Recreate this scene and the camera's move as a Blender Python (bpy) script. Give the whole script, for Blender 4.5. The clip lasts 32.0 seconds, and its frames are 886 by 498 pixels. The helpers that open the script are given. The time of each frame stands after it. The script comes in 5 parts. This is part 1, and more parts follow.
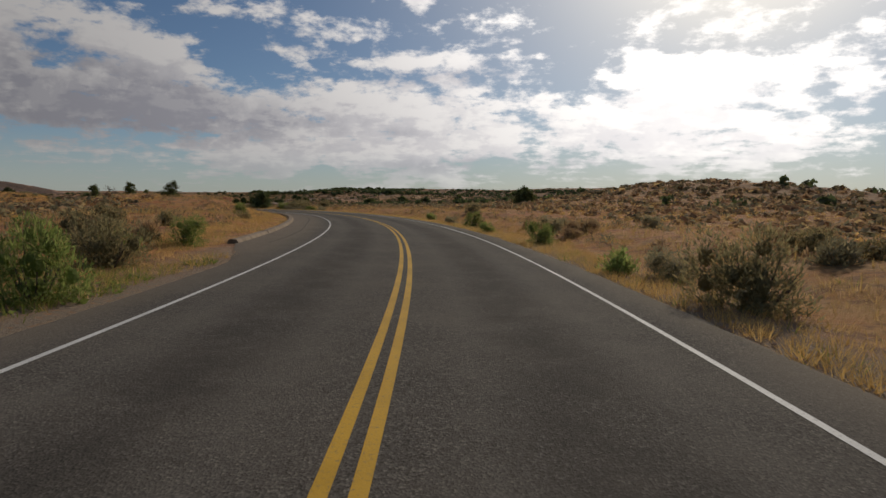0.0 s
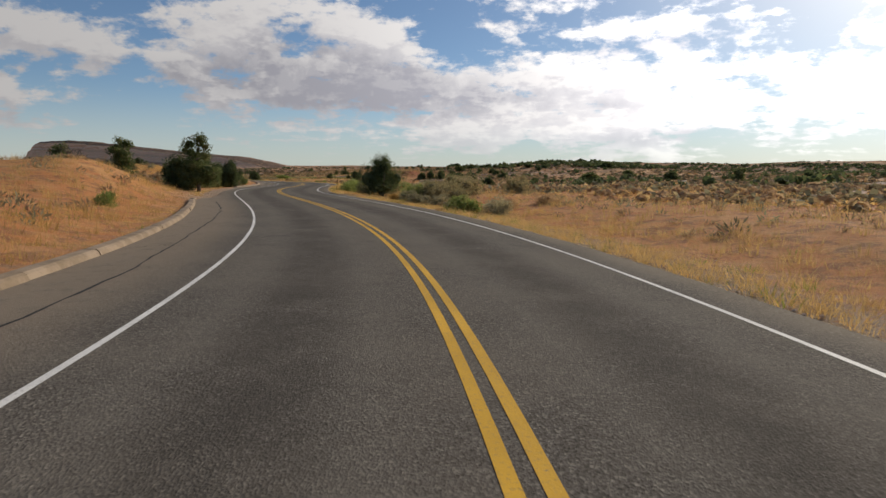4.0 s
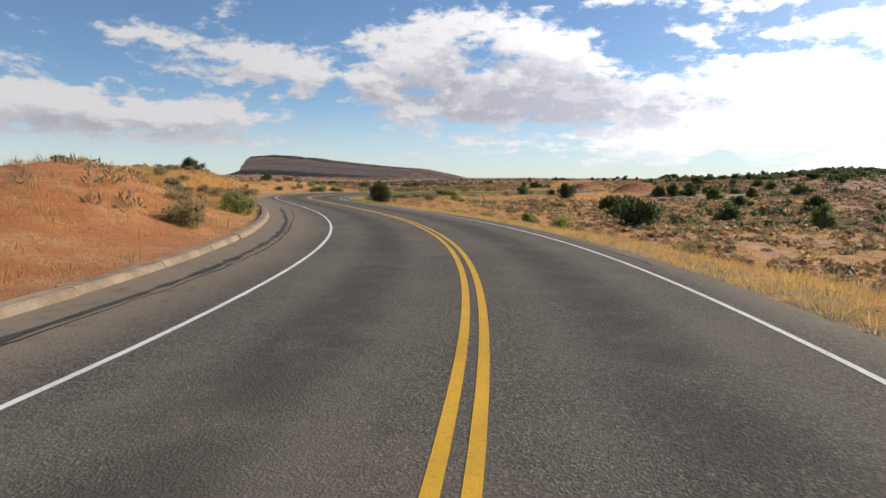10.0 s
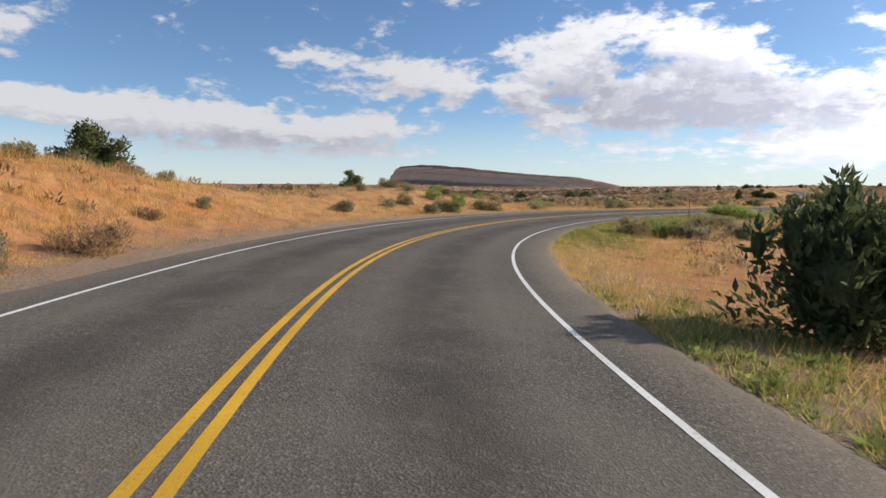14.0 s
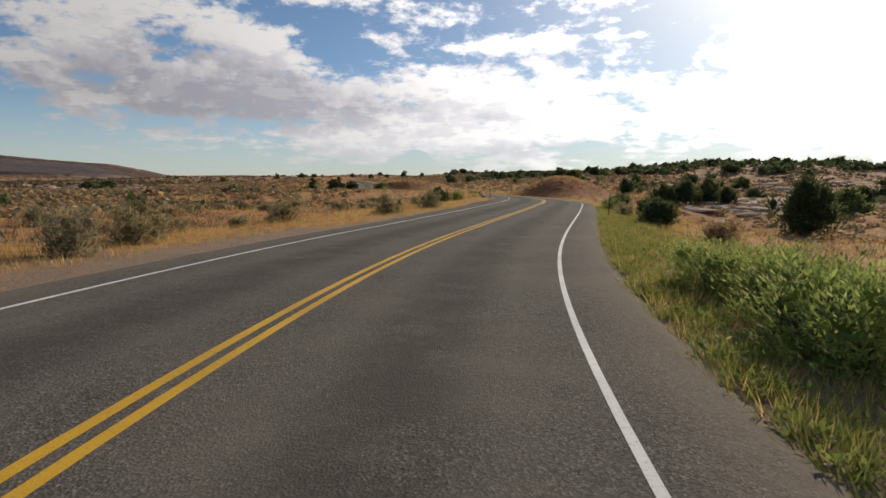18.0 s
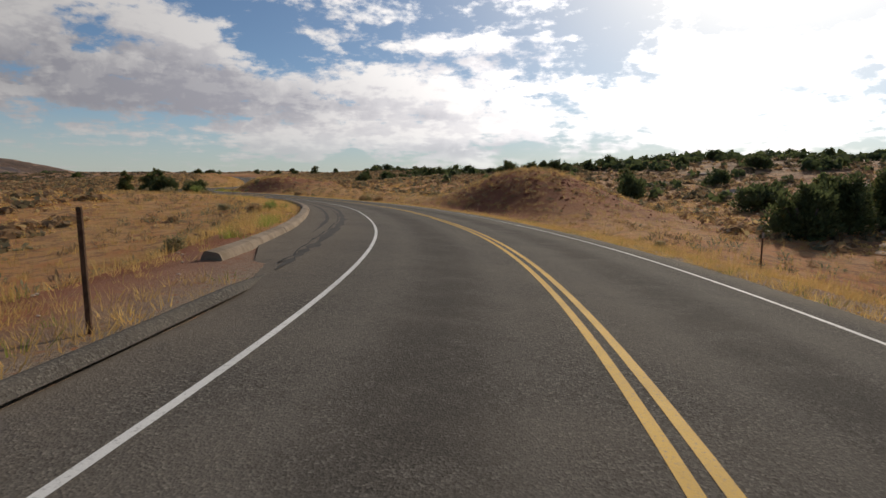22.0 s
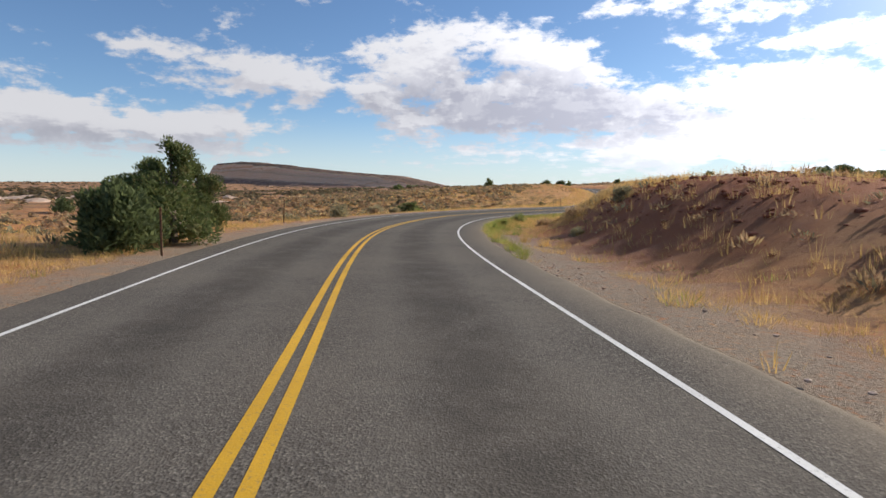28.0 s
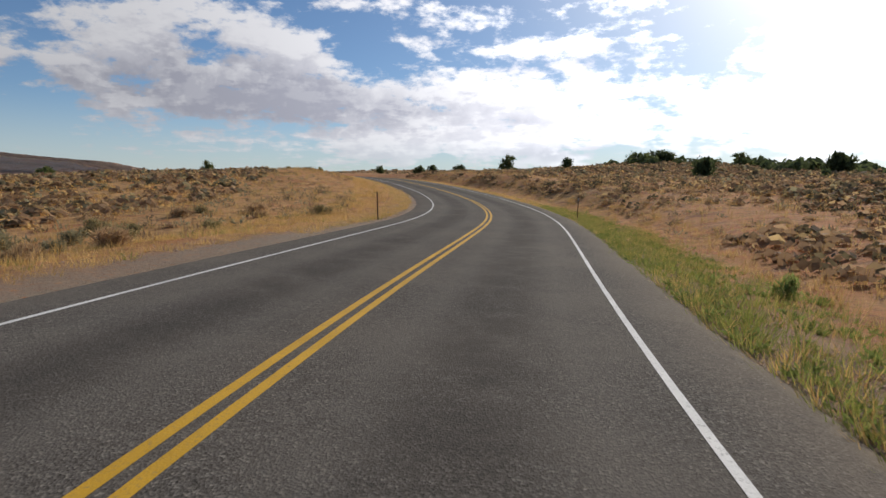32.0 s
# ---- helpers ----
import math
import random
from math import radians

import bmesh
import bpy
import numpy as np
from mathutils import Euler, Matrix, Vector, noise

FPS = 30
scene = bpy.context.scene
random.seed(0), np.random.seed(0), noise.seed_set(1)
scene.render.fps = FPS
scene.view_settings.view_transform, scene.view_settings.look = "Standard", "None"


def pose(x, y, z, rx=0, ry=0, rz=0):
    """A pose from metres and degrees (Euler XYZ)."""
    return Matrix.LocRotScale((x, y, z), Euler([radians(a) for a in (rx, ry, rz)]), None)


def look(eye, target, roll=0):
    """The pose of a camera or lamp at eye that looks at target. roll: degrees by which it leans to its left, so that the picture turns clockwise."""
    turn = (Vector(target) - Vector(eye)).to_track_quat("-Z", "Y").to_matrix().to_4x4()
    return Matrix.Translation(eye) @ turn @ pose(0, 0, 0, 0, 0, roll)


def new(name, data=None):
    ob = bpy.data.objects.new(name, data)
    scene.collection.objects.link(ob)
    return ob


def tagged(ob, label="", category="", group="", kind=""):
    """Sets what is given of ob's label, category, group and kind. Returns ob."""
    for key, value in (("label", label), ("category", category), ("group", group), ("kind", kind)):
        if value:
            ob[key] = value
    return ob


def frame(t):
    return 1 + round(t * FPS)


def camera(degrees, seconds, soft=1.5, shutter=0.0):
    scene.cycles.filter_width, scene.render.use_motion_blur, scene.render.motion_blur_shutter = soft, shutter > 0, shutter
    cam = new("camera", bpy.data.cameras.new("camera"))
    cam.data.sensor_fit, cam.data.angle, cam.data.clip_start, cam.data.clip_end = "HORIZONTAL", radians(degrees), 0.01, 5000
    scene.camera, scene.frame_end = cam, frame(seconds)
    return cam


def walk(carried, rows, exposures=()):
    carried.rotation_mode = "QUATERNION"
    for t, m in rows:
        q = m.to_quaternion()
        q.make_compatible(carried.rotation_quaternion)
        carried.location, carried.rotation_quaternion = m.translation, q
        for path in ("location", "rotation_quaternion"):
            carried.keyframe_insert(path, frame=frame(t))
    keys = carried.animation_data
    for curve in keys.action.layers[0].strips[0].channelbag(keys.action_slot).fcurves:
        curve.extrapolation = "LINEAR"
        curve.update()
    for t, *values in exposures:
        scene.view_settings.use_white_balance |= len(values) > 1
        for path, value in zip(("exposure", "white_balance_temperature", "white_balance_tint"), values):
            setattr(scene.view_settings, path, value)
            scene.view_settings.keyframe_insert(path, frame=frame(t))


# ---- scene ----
cam = camera(72, 32.0, soft=1.5, shutter=0.03)
SKY, SUN = 0.108, 4.8
EXPOSURES = [(t, stops, 6700 if 9.5 < t < 16.5 or t > 24.5 else 7200, 10) for t, stops in (
    (0.0, -1.42), (2.5, -1.05), (4.5, -0.55), (5.0, -0.5), (6.0, -0.25), (8.0, 0.0), (9.0, -0.05), (11.0, -0.12), (12.0, -0.05), (13.5, -0.05), (16.0, -0.2), (17.5, -0.6), (19.0, -0.75), (21.0, -0.9),
    (24.0, -0.8), (25.0, -0.6), (26.5, -0.25), (28.5, -0.05), (30.0, -0.08), (31.0, -0.25), (32.0, -0.6))]
# ovals of denser (or thinner) cloud: heading, height, half widths in degrees, amount
CLOUDS = [(28.8, 7.9, 16.3, 2.9, 0.17), (34.1, 13.3, 7.7, 2.5, 0.13), (24.2, 12.4, 3.7, 1.6, 0.1), (45.4, 10.2, 9.6, 1.9, 0.1), (57.1, 10.3, 8.7, 1.6, 0.07), (64.1, 11.9, 2.5, 0.6, 0.08), 
          (65.9, 5.6, 11.8, 1.5, 0.15), (57.4, 6.3, 3.2, 1.2, 0.08), (61.8, 3.7, 14.3, 0.7, 0.09), (15.7, 13.6, 4.9, 1.3, 0.13), (20.3, 3.8, 15.5, 1.3, 0.1), (8.6, 6.4, 10.3, 5.3, 0.1), 
          (46.4, 13.4, 4.0, 0.7, 0.06), (47.9, 6.0, 3.0, 0.7, 0.06), (20.7, 14.3, 2.8, 1.8, -0.12), (46.4, 4.7, 4.6, 2.0, -0.1), (45.4, 15.0, 8.0, 1.3, -0.06), (9.7, 11.2, 4.4, 0.6, -0.08), 
          (61.8, 1.3, 18.2, 1.0, -0.12), (50.4, 15.2, 3.9, 0.5, -0.05), (81.1, 6.4, 13.0, 1.6, 0.13), (85.5, 11.8, 2.1, 1.6, 0.12), (79.6, 10.3, 10.3, 1.5, -0.07), (1.8, 13.3, 8.5, 2.8, 0.08), 
          (18.1, 15.5, 4.5, 1.1, 0.1), (41.5, 11.8, 2.3, 0.5, 0.06), (-5.4, 6.4, 15.6, 3.4, 0.1), (-22.2, 9.0, 11.0, 6.6, 0.12), (14.0, 13.3, 4.1, 0.8, -0.07)]
# ovals of grey cloud base: heading, height, half widths in degrees, depth of the shade
SHADES = [(28.0, 7.4, 15.5, 2.3, 1.05), (33.0, 9.6, 7.7, 1.4, 0.55), (45.4, 8.5, 5.6, 0.8, 0.35), (68.0, 4.4, 11.7, 0.9, 0.4), (-2.2, 11.7, 2.9, 1.0, 0.7), (3.2, 11.2, 4.1, 0.9, 0.6), (-3.5, 3.1, 11.2, 0.9, 0.55),
          (35.4, 11.2, 3.9, 1.0, 0.4), (-6.4, 14.4, 2.3, 0.9, 0.4), (15.7, 13.0, 3.5, 0.6, 0.2), (5.5, 6.0, 2.6, 0.6, 0.4)]
# mounds and hollows: x, y, half widths, turn, height
HILLS = [
    (-55.0, 119.0, 11, 9, 25, 3.1), (-102.0, 140.0, 32, 15, 25, 2.7), (-116.0, 170.0, 12, 11, 0, 1.2),
    (-25.0, 70.0, 12, 13, 0, 2.3), (-10.0, 47.0, 14, 13, 0, 1.9),
    (-99.5, 286.0, 6.5, 12, 15, 3.5), (-136.0, 329.5, 8, 10, 45, 1.9), (-144.5, 342.6, 7, 10, 20, 1.8),
    (-113.0, 236.0, 9, 13, 0, -1.3), (-40.0, 365.0, 52, 55, 0, 7.4), (-100.0, 405.0, 55, 45, 0, 3.4), (-112.0, 347.0, 20, 16, 0, 1.3), (-133.5, 479.1, 50, 40, 0, 5.5), (-209.9, 552.5, 60, 50, 0, 4.5),
    (-52.0, 205.0, 40, 50, 0, -3.4), (-28.0, 138.0, 24, 24, 0, -2.3), (60.0, 84.0, 26, 24, 0, 3.6),
    (-126.0, 249.0, 15, 18, 0, -2.2), (-84.0, 243.0, 10, 16, 0, -2.0), (-201.4, 346.1, 45, 40, 0, -2.5), (-240.6, 419.5, 60, 50, 0, 1.0),
    (-360.0, 850.0, 110, 60, 10, 4.0), (-190.0, 885.0, 110, 60, 0, 7.0), (-20.0, 880.0, 110, 60, -8, 11.0), (150.0, 830.0, 110, 60, -22, 13.0), (300.0, 740.0, 110, 60, -40, 13.0),
    (-300.0, 640.0, 140, 90, 0, 5.0), (160.0, 260.0, 110, 140, 0, 5.0),
]
RED = [(-99.0, 282.0, 12), (-137.5, 329.0, 11), (-143.6, 341.5, 9), (-116.0, 236.0, 9), (-110.0, 244.5, 6)]
PALE = [(-12.0, 175.0, 45), (-52.0, 298.0, 24), (-35.0, 350.0, 40), (30.0, 130.0, 30), (-71, 275, 13), (-76, 264, 9)]
SAND = [(-151.5, 321.5, 4), (-155.5, 329, 5), (-160, 336, 5), (-163.5, 344, 4), (-36, 97, 6), (-40, 103, 5), (-46, 110, 9), (-32, 88, 6)]
MESA_LINE = ((-2137, 1528), (-745, 1127))
MESA_TOP = ([0, 0.03, 0.06, 0.1, 0.13, 0.17, 0.25, 0.36, 0.46, 0.55, 0.66, 0.79, 0.84, 0.9, 0.93, 0.97, 1.0], [12, 52, 71, 82, 93, 97, 97, 88, 78, 68, 56, 43, 40, 29, 20, 6, -5])
KERBS = [(20.0, 99.0), (129.0, 174.0), (304.0, 346.0)]  # along the road, on its left
WIDE = [(20.0, 99.0), (127.0, 196.0), (307.0, 352.0)]  # where the left shoulder is paved wide
BARE = [(99.0, 129.0), (196.0, 262.0), (380.0, 445.0)]  # where sand lies between the pavement and the plants on the left
PATH = [
    (0, 21.158, -16.172, 1.543, 2.159, -4.622, 0.25),
    (0.5, 20.908, -9.447, 1.542, 4.784, -4.775, 0.41),
    (1, 20.294, -2.550, 1.543, 7.410, -4.826, 0.56),
    (1.5, 19.165, 4.598, 1.548, 9.682, -5.115, 0.52),
    (2, 17.694, 12.057, 1.553, 11.612, -5.392, 0.53),
    (2.5, 15.777, 19.921, 1.560, 13.780, -5.707, 0.62),
    (3, 13.472, 28.142, 1.564, 16.040, -6.127, 0.59),
    (3.5, 10.799, 36.464, 1.563, 18.399, -6.615, 0.54),
    (4, 7.788, 44.636, 1.557, 21.027, -7.085, 0.44),
    (4.5, 4.469, 52.411, 1.550, 23.984, -7.389, 0.41),
    (5, 0.699, 59.468, 1.550, 28.231, -7.294, 0.04),
    (5.5, -3.480, 65.910, 1.555, 32.256, -6.664, 0.67),
    (6, -7.905, 71.653, 1.553, 35.261, -6.420, 0.55),
    (6.5, -11.951, 76.513, 1.548, 37.397, -5.450, 0.64),
    (7, -14.989, 80.335, 1.540, 38.345, -5.139, 1.36),
    (7.5, -18.238, 84.321, 1.533, 37.422, -5.411, 0.45),
    (8, -21.415, 88.621, 1.536, 35.150, -5.984, 0.40),
    (8.5, -24.419, 93.105, 1.540, 33.677, -6.235, -0.18),
    (9, -27.537, 97.721, 1.557, 33.957, -6.204, 0.15),
    (9.5, -31.014, 102.896, 1.565, 35.345, -6.341, 0.10),
    (10, -34.903, 108.273, 1.554, 37.456, -6.084, 0.61),
    (10.5, -39.145, 113.639, 1.545, 39.784, -6.514, 0.80),
    (11, -43.724, 118.731, 1.549, 42.766, -6.547, 0.59),
    (11.5, -48.474, 123.402, 1.560, 46.191, -6.290, 0.73),
    (12, -53.471, 127.814, 1.566, 48.837, -6.029, 0.32),
    (12.5, -58.757, 132.168, 1.562, 50.664, -5.741, 0.84),
    (13, -64.194, 136.426, 1.549, 51.393, -5.563, 0.39),
    (13.5, -69.681, 140.613, 1.534, 50.639, -5.408, 0.37),
    (14, -75.063, 144.718, 1.518, 50.953, -5.346, 0.41),
    (14.5, -80.201, 148.801, 1.506, 48.818, -5.376, 0.48),
    (15, -84.880, 153.030, 1.496, 43.383, -5.484, 0.68),
    (15.5, -88.950, 157.560, 1.484, 36.198, -5.639, 0.77),
    (16, -92.415, 162.510, 1.475, 31.490, -5.791, 0.67),
    (16.5, -95.300, 167.526, 1.473, 26.240, -6.180, 0.42),
    (17, -97.549, 172.303, 1.481, 19.882, -5.743, 0.56),
    (17.5, -99.126, 177.263, 1.488, 14.990, -6.234, 0.61),
    (18, -100.228, 182.631, 1.498, 10.633, -6.064, 0.30),
    (18.5, -101.089, 188.715, 1.513, 6.748, -6.036, 0.13),
    (19, -101.475, 195.408, 1.527, 4.134, -6.047, 0.27),
    (19.5, -101.564, 202.494, 1.538, 2.457, -5.824, 0.39),
    (20, -101.678, 209.386, 1.541, 1.830, -5.575, 0.47),
    (20.5, -101.833, 215.729, 1.543, 2.051, -5.647, 0.43),
    (21, -101.945, 221.635, 1.548, 2.577, -5.503, 0.39),
    (21.5, -102.134, 227.548, 1.558, 3.431, -5.860, 0.58),
    (22, -102.593, 233.655, 1.585, 4.848, -6.131, 0.63),
    (22.5, -103.022, 239.825, 1.613, 6.970, -6.008, 1.08),
    (23, -103.687, 245.891, 1.633, 9.734, -6.283, 0.39),
    (23.5, -104.813, 251.927, 1.653, 12.454, -6.038, 0.64),
    (24, -106.322, 258.104, 1.652, 15.369, -6.265, 0.65),
    (24.5, -108.346, 264.431, 1.657, 18.528, -6.016, 0.59),
    (25, -110.762, 270.790, 1.648, 22.098, -6.453, 0.22),
    (25.5, -113.672, 277.118, 1.634, 25.414, -6.452, 0.81),
    (26, -117.017, 283.523, 1.608, 29.776, -6.102, 0.75),
    (26.5, -120.752, 289.842, 1.578, 32.413, -5.374, 0.16),
    (27, -124.481, 295.699, 1.556, 33.438, -5.046, 0.10),
    (27.5, -128.185, 301.192, 1.547, 35.053, -5.014, 0.24),
    (28, -131.952, 306.388, 1.548, 37.522, -5.177, 0.50),
    (28.5, -135.853, 311.383, 1.548, 39.337, -5.430, 0.67),
    (29, -140.004, 316.276, 1.547, 37.766, -5.663, 0.69),
    (29.5, -143.904, 321.128, 1.541, 35.083, -5.864, 0.54),
    (30, -147.498, 326.307, 1.536, 31.285, -6.120, 0.15),
    (30.5, -150.751, 331.843, 1.535, 26.999, -6.367, 0.25),
    (31, -153.649, 337.576, 1.532, 21.833, -6.339, 0.79),
    (31.5, -156.025, 343.826, 1.529, 16.714, -5.961, 0.45),
    (32, -157.932, 350.316, 1.522, 13.180, -5.795, 0.80),
]
ROAD_START = (20.580, -14.952, 0.04020)
ROAD_BEND = [
    2.575, 4.858, 4.653, 5.672, 6.393, 5.996, 7.535, 9.532, 10.812, 12.645, 10.240, 6.412,
    2.272, -4.775, -13.282, -13.029, -3.494, 6.540, 14.627, 17.799, 14.077, 9.622, 4.659, 0.213,
    -2.925, -13.373, -20.845, -19.471, -16.762, -20.906, -16.926, -11.972, -9.504, -1.475, 0.446, 1.900,
    -1.867, 12.461, 13.251, 14.687, 4.700, 13.634, 8.718, 14.977, 6.520, 5.210, 1.108, 8.783,
    -3.628, -8.053, -16.024, -14.013, -22.312, -18.360, -4.864, -0.793, 2.218, 10.648, 11.690, 9.377,
    7.456, 5.965, 4.818, 3.948, 3.306, 2.854, 2.566, 2.427,
]
# the road's fall to the right, in degrees, every twelve metres
BANK = [0.79, 0.79, 0.79, 0.94, 0.97, 0.69, 0.18, -0.26, -0.06, 0.46, 0.26, -0.71, -0.75, 0.30, 1.09, 1.43, 1.51, 1.53, 1.82, 1.89, 1.40, 0.79, 0.34, 0.68, 1.44, 2.33, 3.12, 3.16, 2.77, 2.13, 1.26, 0.19, 0.03, 0.34, 0.32, 0.47, 1.08, 1.45, 1.60]


def ride(row):
    """The pose of a row of the ride: seconds, x, y, z, heading to the left, pitch and lean in degrees."""
    t, x, y, z, yaw, pitch, lean = row
    a, b = radians(yaw), radians(pitch)
    ahead = Vector((-math.sin(a) * math.cos(b), math.cos(a) * math.cos(b), math.sin(b)))
    eye = Vector((x, y, z))
    return (t, look(eye, eye + 10 * ahead, lean))


walk(cam, [ride(row) for row in PATH], exposures=EXPOSURES)

# ---- world, sun ----
SUN_AZ, SUN_EL = -24.0, 27.0  # degrees to the left of +y, above the horizon


def link(tree, a, b):
    tree.links.new(a, b)


class Nodes:
    """Short-hand for a node tree."""

    def __init__(self, tree):
        self.tree = tree

    def add(self, kind, **sets):
        n = self.tree.nodes.new(kind)
        for key, value in sets.items():
            if key in n.inputs:
                n.inputs[key].default_value = value
            else:
                raise KeyError(key)
        return n

    def math(self, op, a, b=0.0, clamp=False):
        n = self.tree.nodes.new("ShaderNodeMath")
        n.operation, n.use_clamp = op, clamp
        for k, v in enumerate((a, b)):
            if isinstance(v, (int, float)):
                n.inputs[k].default_value = v
            else:
                self.tree.links.new(v, n.inputs[k])
        return n.outputs[0]

    def ramp(self, fac, stops):
        n = self.tree.nodes.new("ShaderNodeValToRGB")
        els = n.color_ramp.elements
        while len(els) < len(stops):
            els.new(0.5)
        for e, (p, c) in zip(els, stops):
            e.position, e.color = p, (*c, 1) if len(c) == 3 else c
        self.tree.links.new(fac, n.inputs[0])
        return n.outputs[0]

    def mix(self, fac, a, b):
        n = self.tree.nodes.new("ShaderNodeMix")
        n.data_type = "RGBA"
        for k, v in ((0, fac), (6, a), (7, b)):
            if isinstance(v, (int, float)):
                n.inputs[k].default_value = v
            elif isinstance(v, tuple):
                n.inputs[k].default_value = (*v, 1)
            else:
                self.tree.links.new(v, n.inputs[k])
        return n.outputs[2]

    def noise(self, vec, scale, detail=4.0, rough=0.55, out=0, distort=0.0):
        n = self.tree.nodes.new("ShaderNodeTexNoise")
        n.inputs["Scale"].default_value = scale
        n.inputs["Detail"].default_value = detail
        n.inputs["Roughness"].default_value = rough
        n.inputs["Distortion"].default_value = distort
        if vec is not None:
            self.tree.links.new(vec, n.inputs["Vector"])
        return n.outputs[out]

    def remap(self, v, a, b, c=0.0, d=1.0, smooth=True):
        n = self.tree.nodes.new("ShaderNodeMapRange")
        n.interpolation_type = "SMOOTHSTEP" if smooth else "LINEAR"
        self.tree.links.new(v, n.inputs[0])
        for k, x in zip((1, 2, 3, 4), (a, b, c, d)):
            n.inputs[k].default_value = x
        return n.outputs[0]



def sky_world():
    world = bpy.data.worlds.new("sky")
    scene.world = world
    world.use_nodes = True
    tree = world.node_tree
    tree.nodes.clear()
    g = Nodes(tree)
    sky = tree.nodes.new("ShaderNodeTexSky")
    sky.sky_type, sky.sun_disc = "NISHITA", False
    sky.sun_elevation, sky.sun_rotation = radians(SUN_EL), radians(-SUN_AZ)
    sky.altitude, sky.air_density, sky.dust_density, sky.ozone_density = 1500, 1.0, 0.6, 1.5
    co = tree.nodes.new("ShaderNodeTexCoord")
    sep = tree.nodes.new("ShaderNodeSeparateXYZ")
    link(tree, co.outputs["Generated"], sep.inputs[0])
    x, y, z = sep.outputs
    az = g.math("ARCTAN2", g.math("MULTIPLY", x, -1.0), y)  # to the left of +y, radians
    el = g.math("ARCSINE", z)
    sun = Vector((math.sin(radians(-SUN_AZ)) * math.cos(radians(SUN_EL)), math.cos(radians(SUN_AZ)) * math.cos(radians(SUN_EL)), math.sin(radians(SUN_EL))))

    def bank(a, e, wa, we, lift):
        """A soft oval of cloud round the heading a and height e, in degrees."""
        da = g.math("DIVIDE", g.math("SUBTRACT", az, radians(a)), radians(wa))
        de = g.math("DIVIDE", g.math("SUBTRACT", el, radians(e - lift)), radians(we))
        r = g.math("ADD", g.math("MULTIPLY", da, da), g.math("MULTIPLY", de, de))
        return g.math("EXPONENT", g.math("MULTIPLY", g.math("POWER", r, 1.4), -1.0))

    def density(lift, detail):
        """The clouds' density as many degrees above the place looked at: a flat layer with heaped tops."""
        up = g.math("ADD", z, radians(lift))
        deep = g.math("ADD", g.math("MAXIMUM", up, 0.0), 0.12)
        flat = tree.nodes.new("ShaderNodeCombineXYZ")
        link(tree, g.math("DIVIDE", x, deep), flat.inputs[0])
        link(tree, g.math("DIVIDE", y, deep), flat.inputs[1])
        heap = tree.nodes.new("ShaderNodeCombineXYZ")
        link(tree, g.math("MULTIPLY", x, 1.0), heap.inputs[0])
        link(tree, g.math("MULTIPLY", y, 1.0), heap.inputs[1])
        link(tree, g.math("MULTIPLY", up, 2.0), heap.inputs[2])
        fine = g.noise(flat.outputs[0], 3.2, detail, 0.6, distort=0.2)
        puff = g.noise(heap.outputs[0], 10.0, detail, 0.6, distort=0.15)
        small = g.noise(heap.outputs[0], 34.0, max(detail - 3.0, 0.0), 0.62)
        total = g.math("ADD", g.math("MULTIPLY", small, 0.22), g.math("ADD", g.math("MULTIPLY", fine, 0.3), g.math("MULTIPLY", puff, 0.48)))
        for a, e, wa, we, k in CLOUDS:
            total = g.math("ADD", total, g.math("MULTIPLY", bank(a, e, wa, we, lift), k))
        return total

    total = density(0.0, 10.0)
    above = density(1.7, 5.0)
    cover = g.remap(total, 0.52, 0.615)
    soft = g.noise(co.outputs["Generated"], 26.0, 6.0, 0.6)
    grey = g.math("MULTIPLY", g.remap(above, 0.54, 0.72), 0.3)
    for a, e, wa, we, k in SHADES:
        grey = g.math("ADD", grey, g.math("MULTIPLY", bank(a, e, wa, we, 0.0), k))
    thick = g.math("MULTIPLY", grey, g.remap(soft, 0.3, 0.62, 0.55, 1.1), clamp=True)
    rim = g.remap(g.math("SUBTRACT", total, above), -0.02, 0.09)
    dot = tree.nodes.new("ShaderNodeVectorMath")
    dot.operation = "DOT_PRODUCT"
    link(tree, co.outputs["Generated"], dot.inputs[0])
    dot.inputs[1].default_value = sun
    near = g.math("MAXIMUM", dot.outputs["Value"], 0.0)
    glow = g.math("POWER", near, 14.0)
    core = g.math("POWER", near, 60.0)
    body = g.ramp(thick, [(0.0, (9.6, 9.8, 10.7)), (0.35, (7.9, 8.1, 9.2)), (0.7, (6.3, 6.5, 7.6)), (1.0, (5.4, 5.6, 6.8))])
    body = g.mix(g.math("MULTIPLY", rim, g.math("SUBTRACT", 1.0, g.math("MULTIPLY", thick, 0.75))), body, (10.4, 10.6, 11.4))
    lit = tree.nodes.new("ShaderNodeVectorMath")
    lit.operation = "SCALE"
    link(tree, body, lit.inputs[0])
    link(tree, g.math("ADD", g.math("ADD", 0.64, g.math("MULTIPLY", g.math("POWER", near, 3.0), 1.45)), g.math("ADD", g.math("MULTIPLY", glow, 2.4), g.math("MULTIPLY", core, 4.0))), lit.inputs["Scale"])
    tint = tree.nodes.new("ShaderNodeVectorMath")
    tint.operation = "MULTIPLY"
    link(tree, sky.outputs[0], tint.inputs[0])
    tint.inputs[1].default_value = (0.86, 1.04, 1.24)
    hazy = g.mix(g.math("MULTIPLY", g.remap(el, 0.14, -0.01), 0.62), tint.outputs[0], (6.9, 7.6, 8.2))
    low = g.remap(el, 0.0, 0.09)
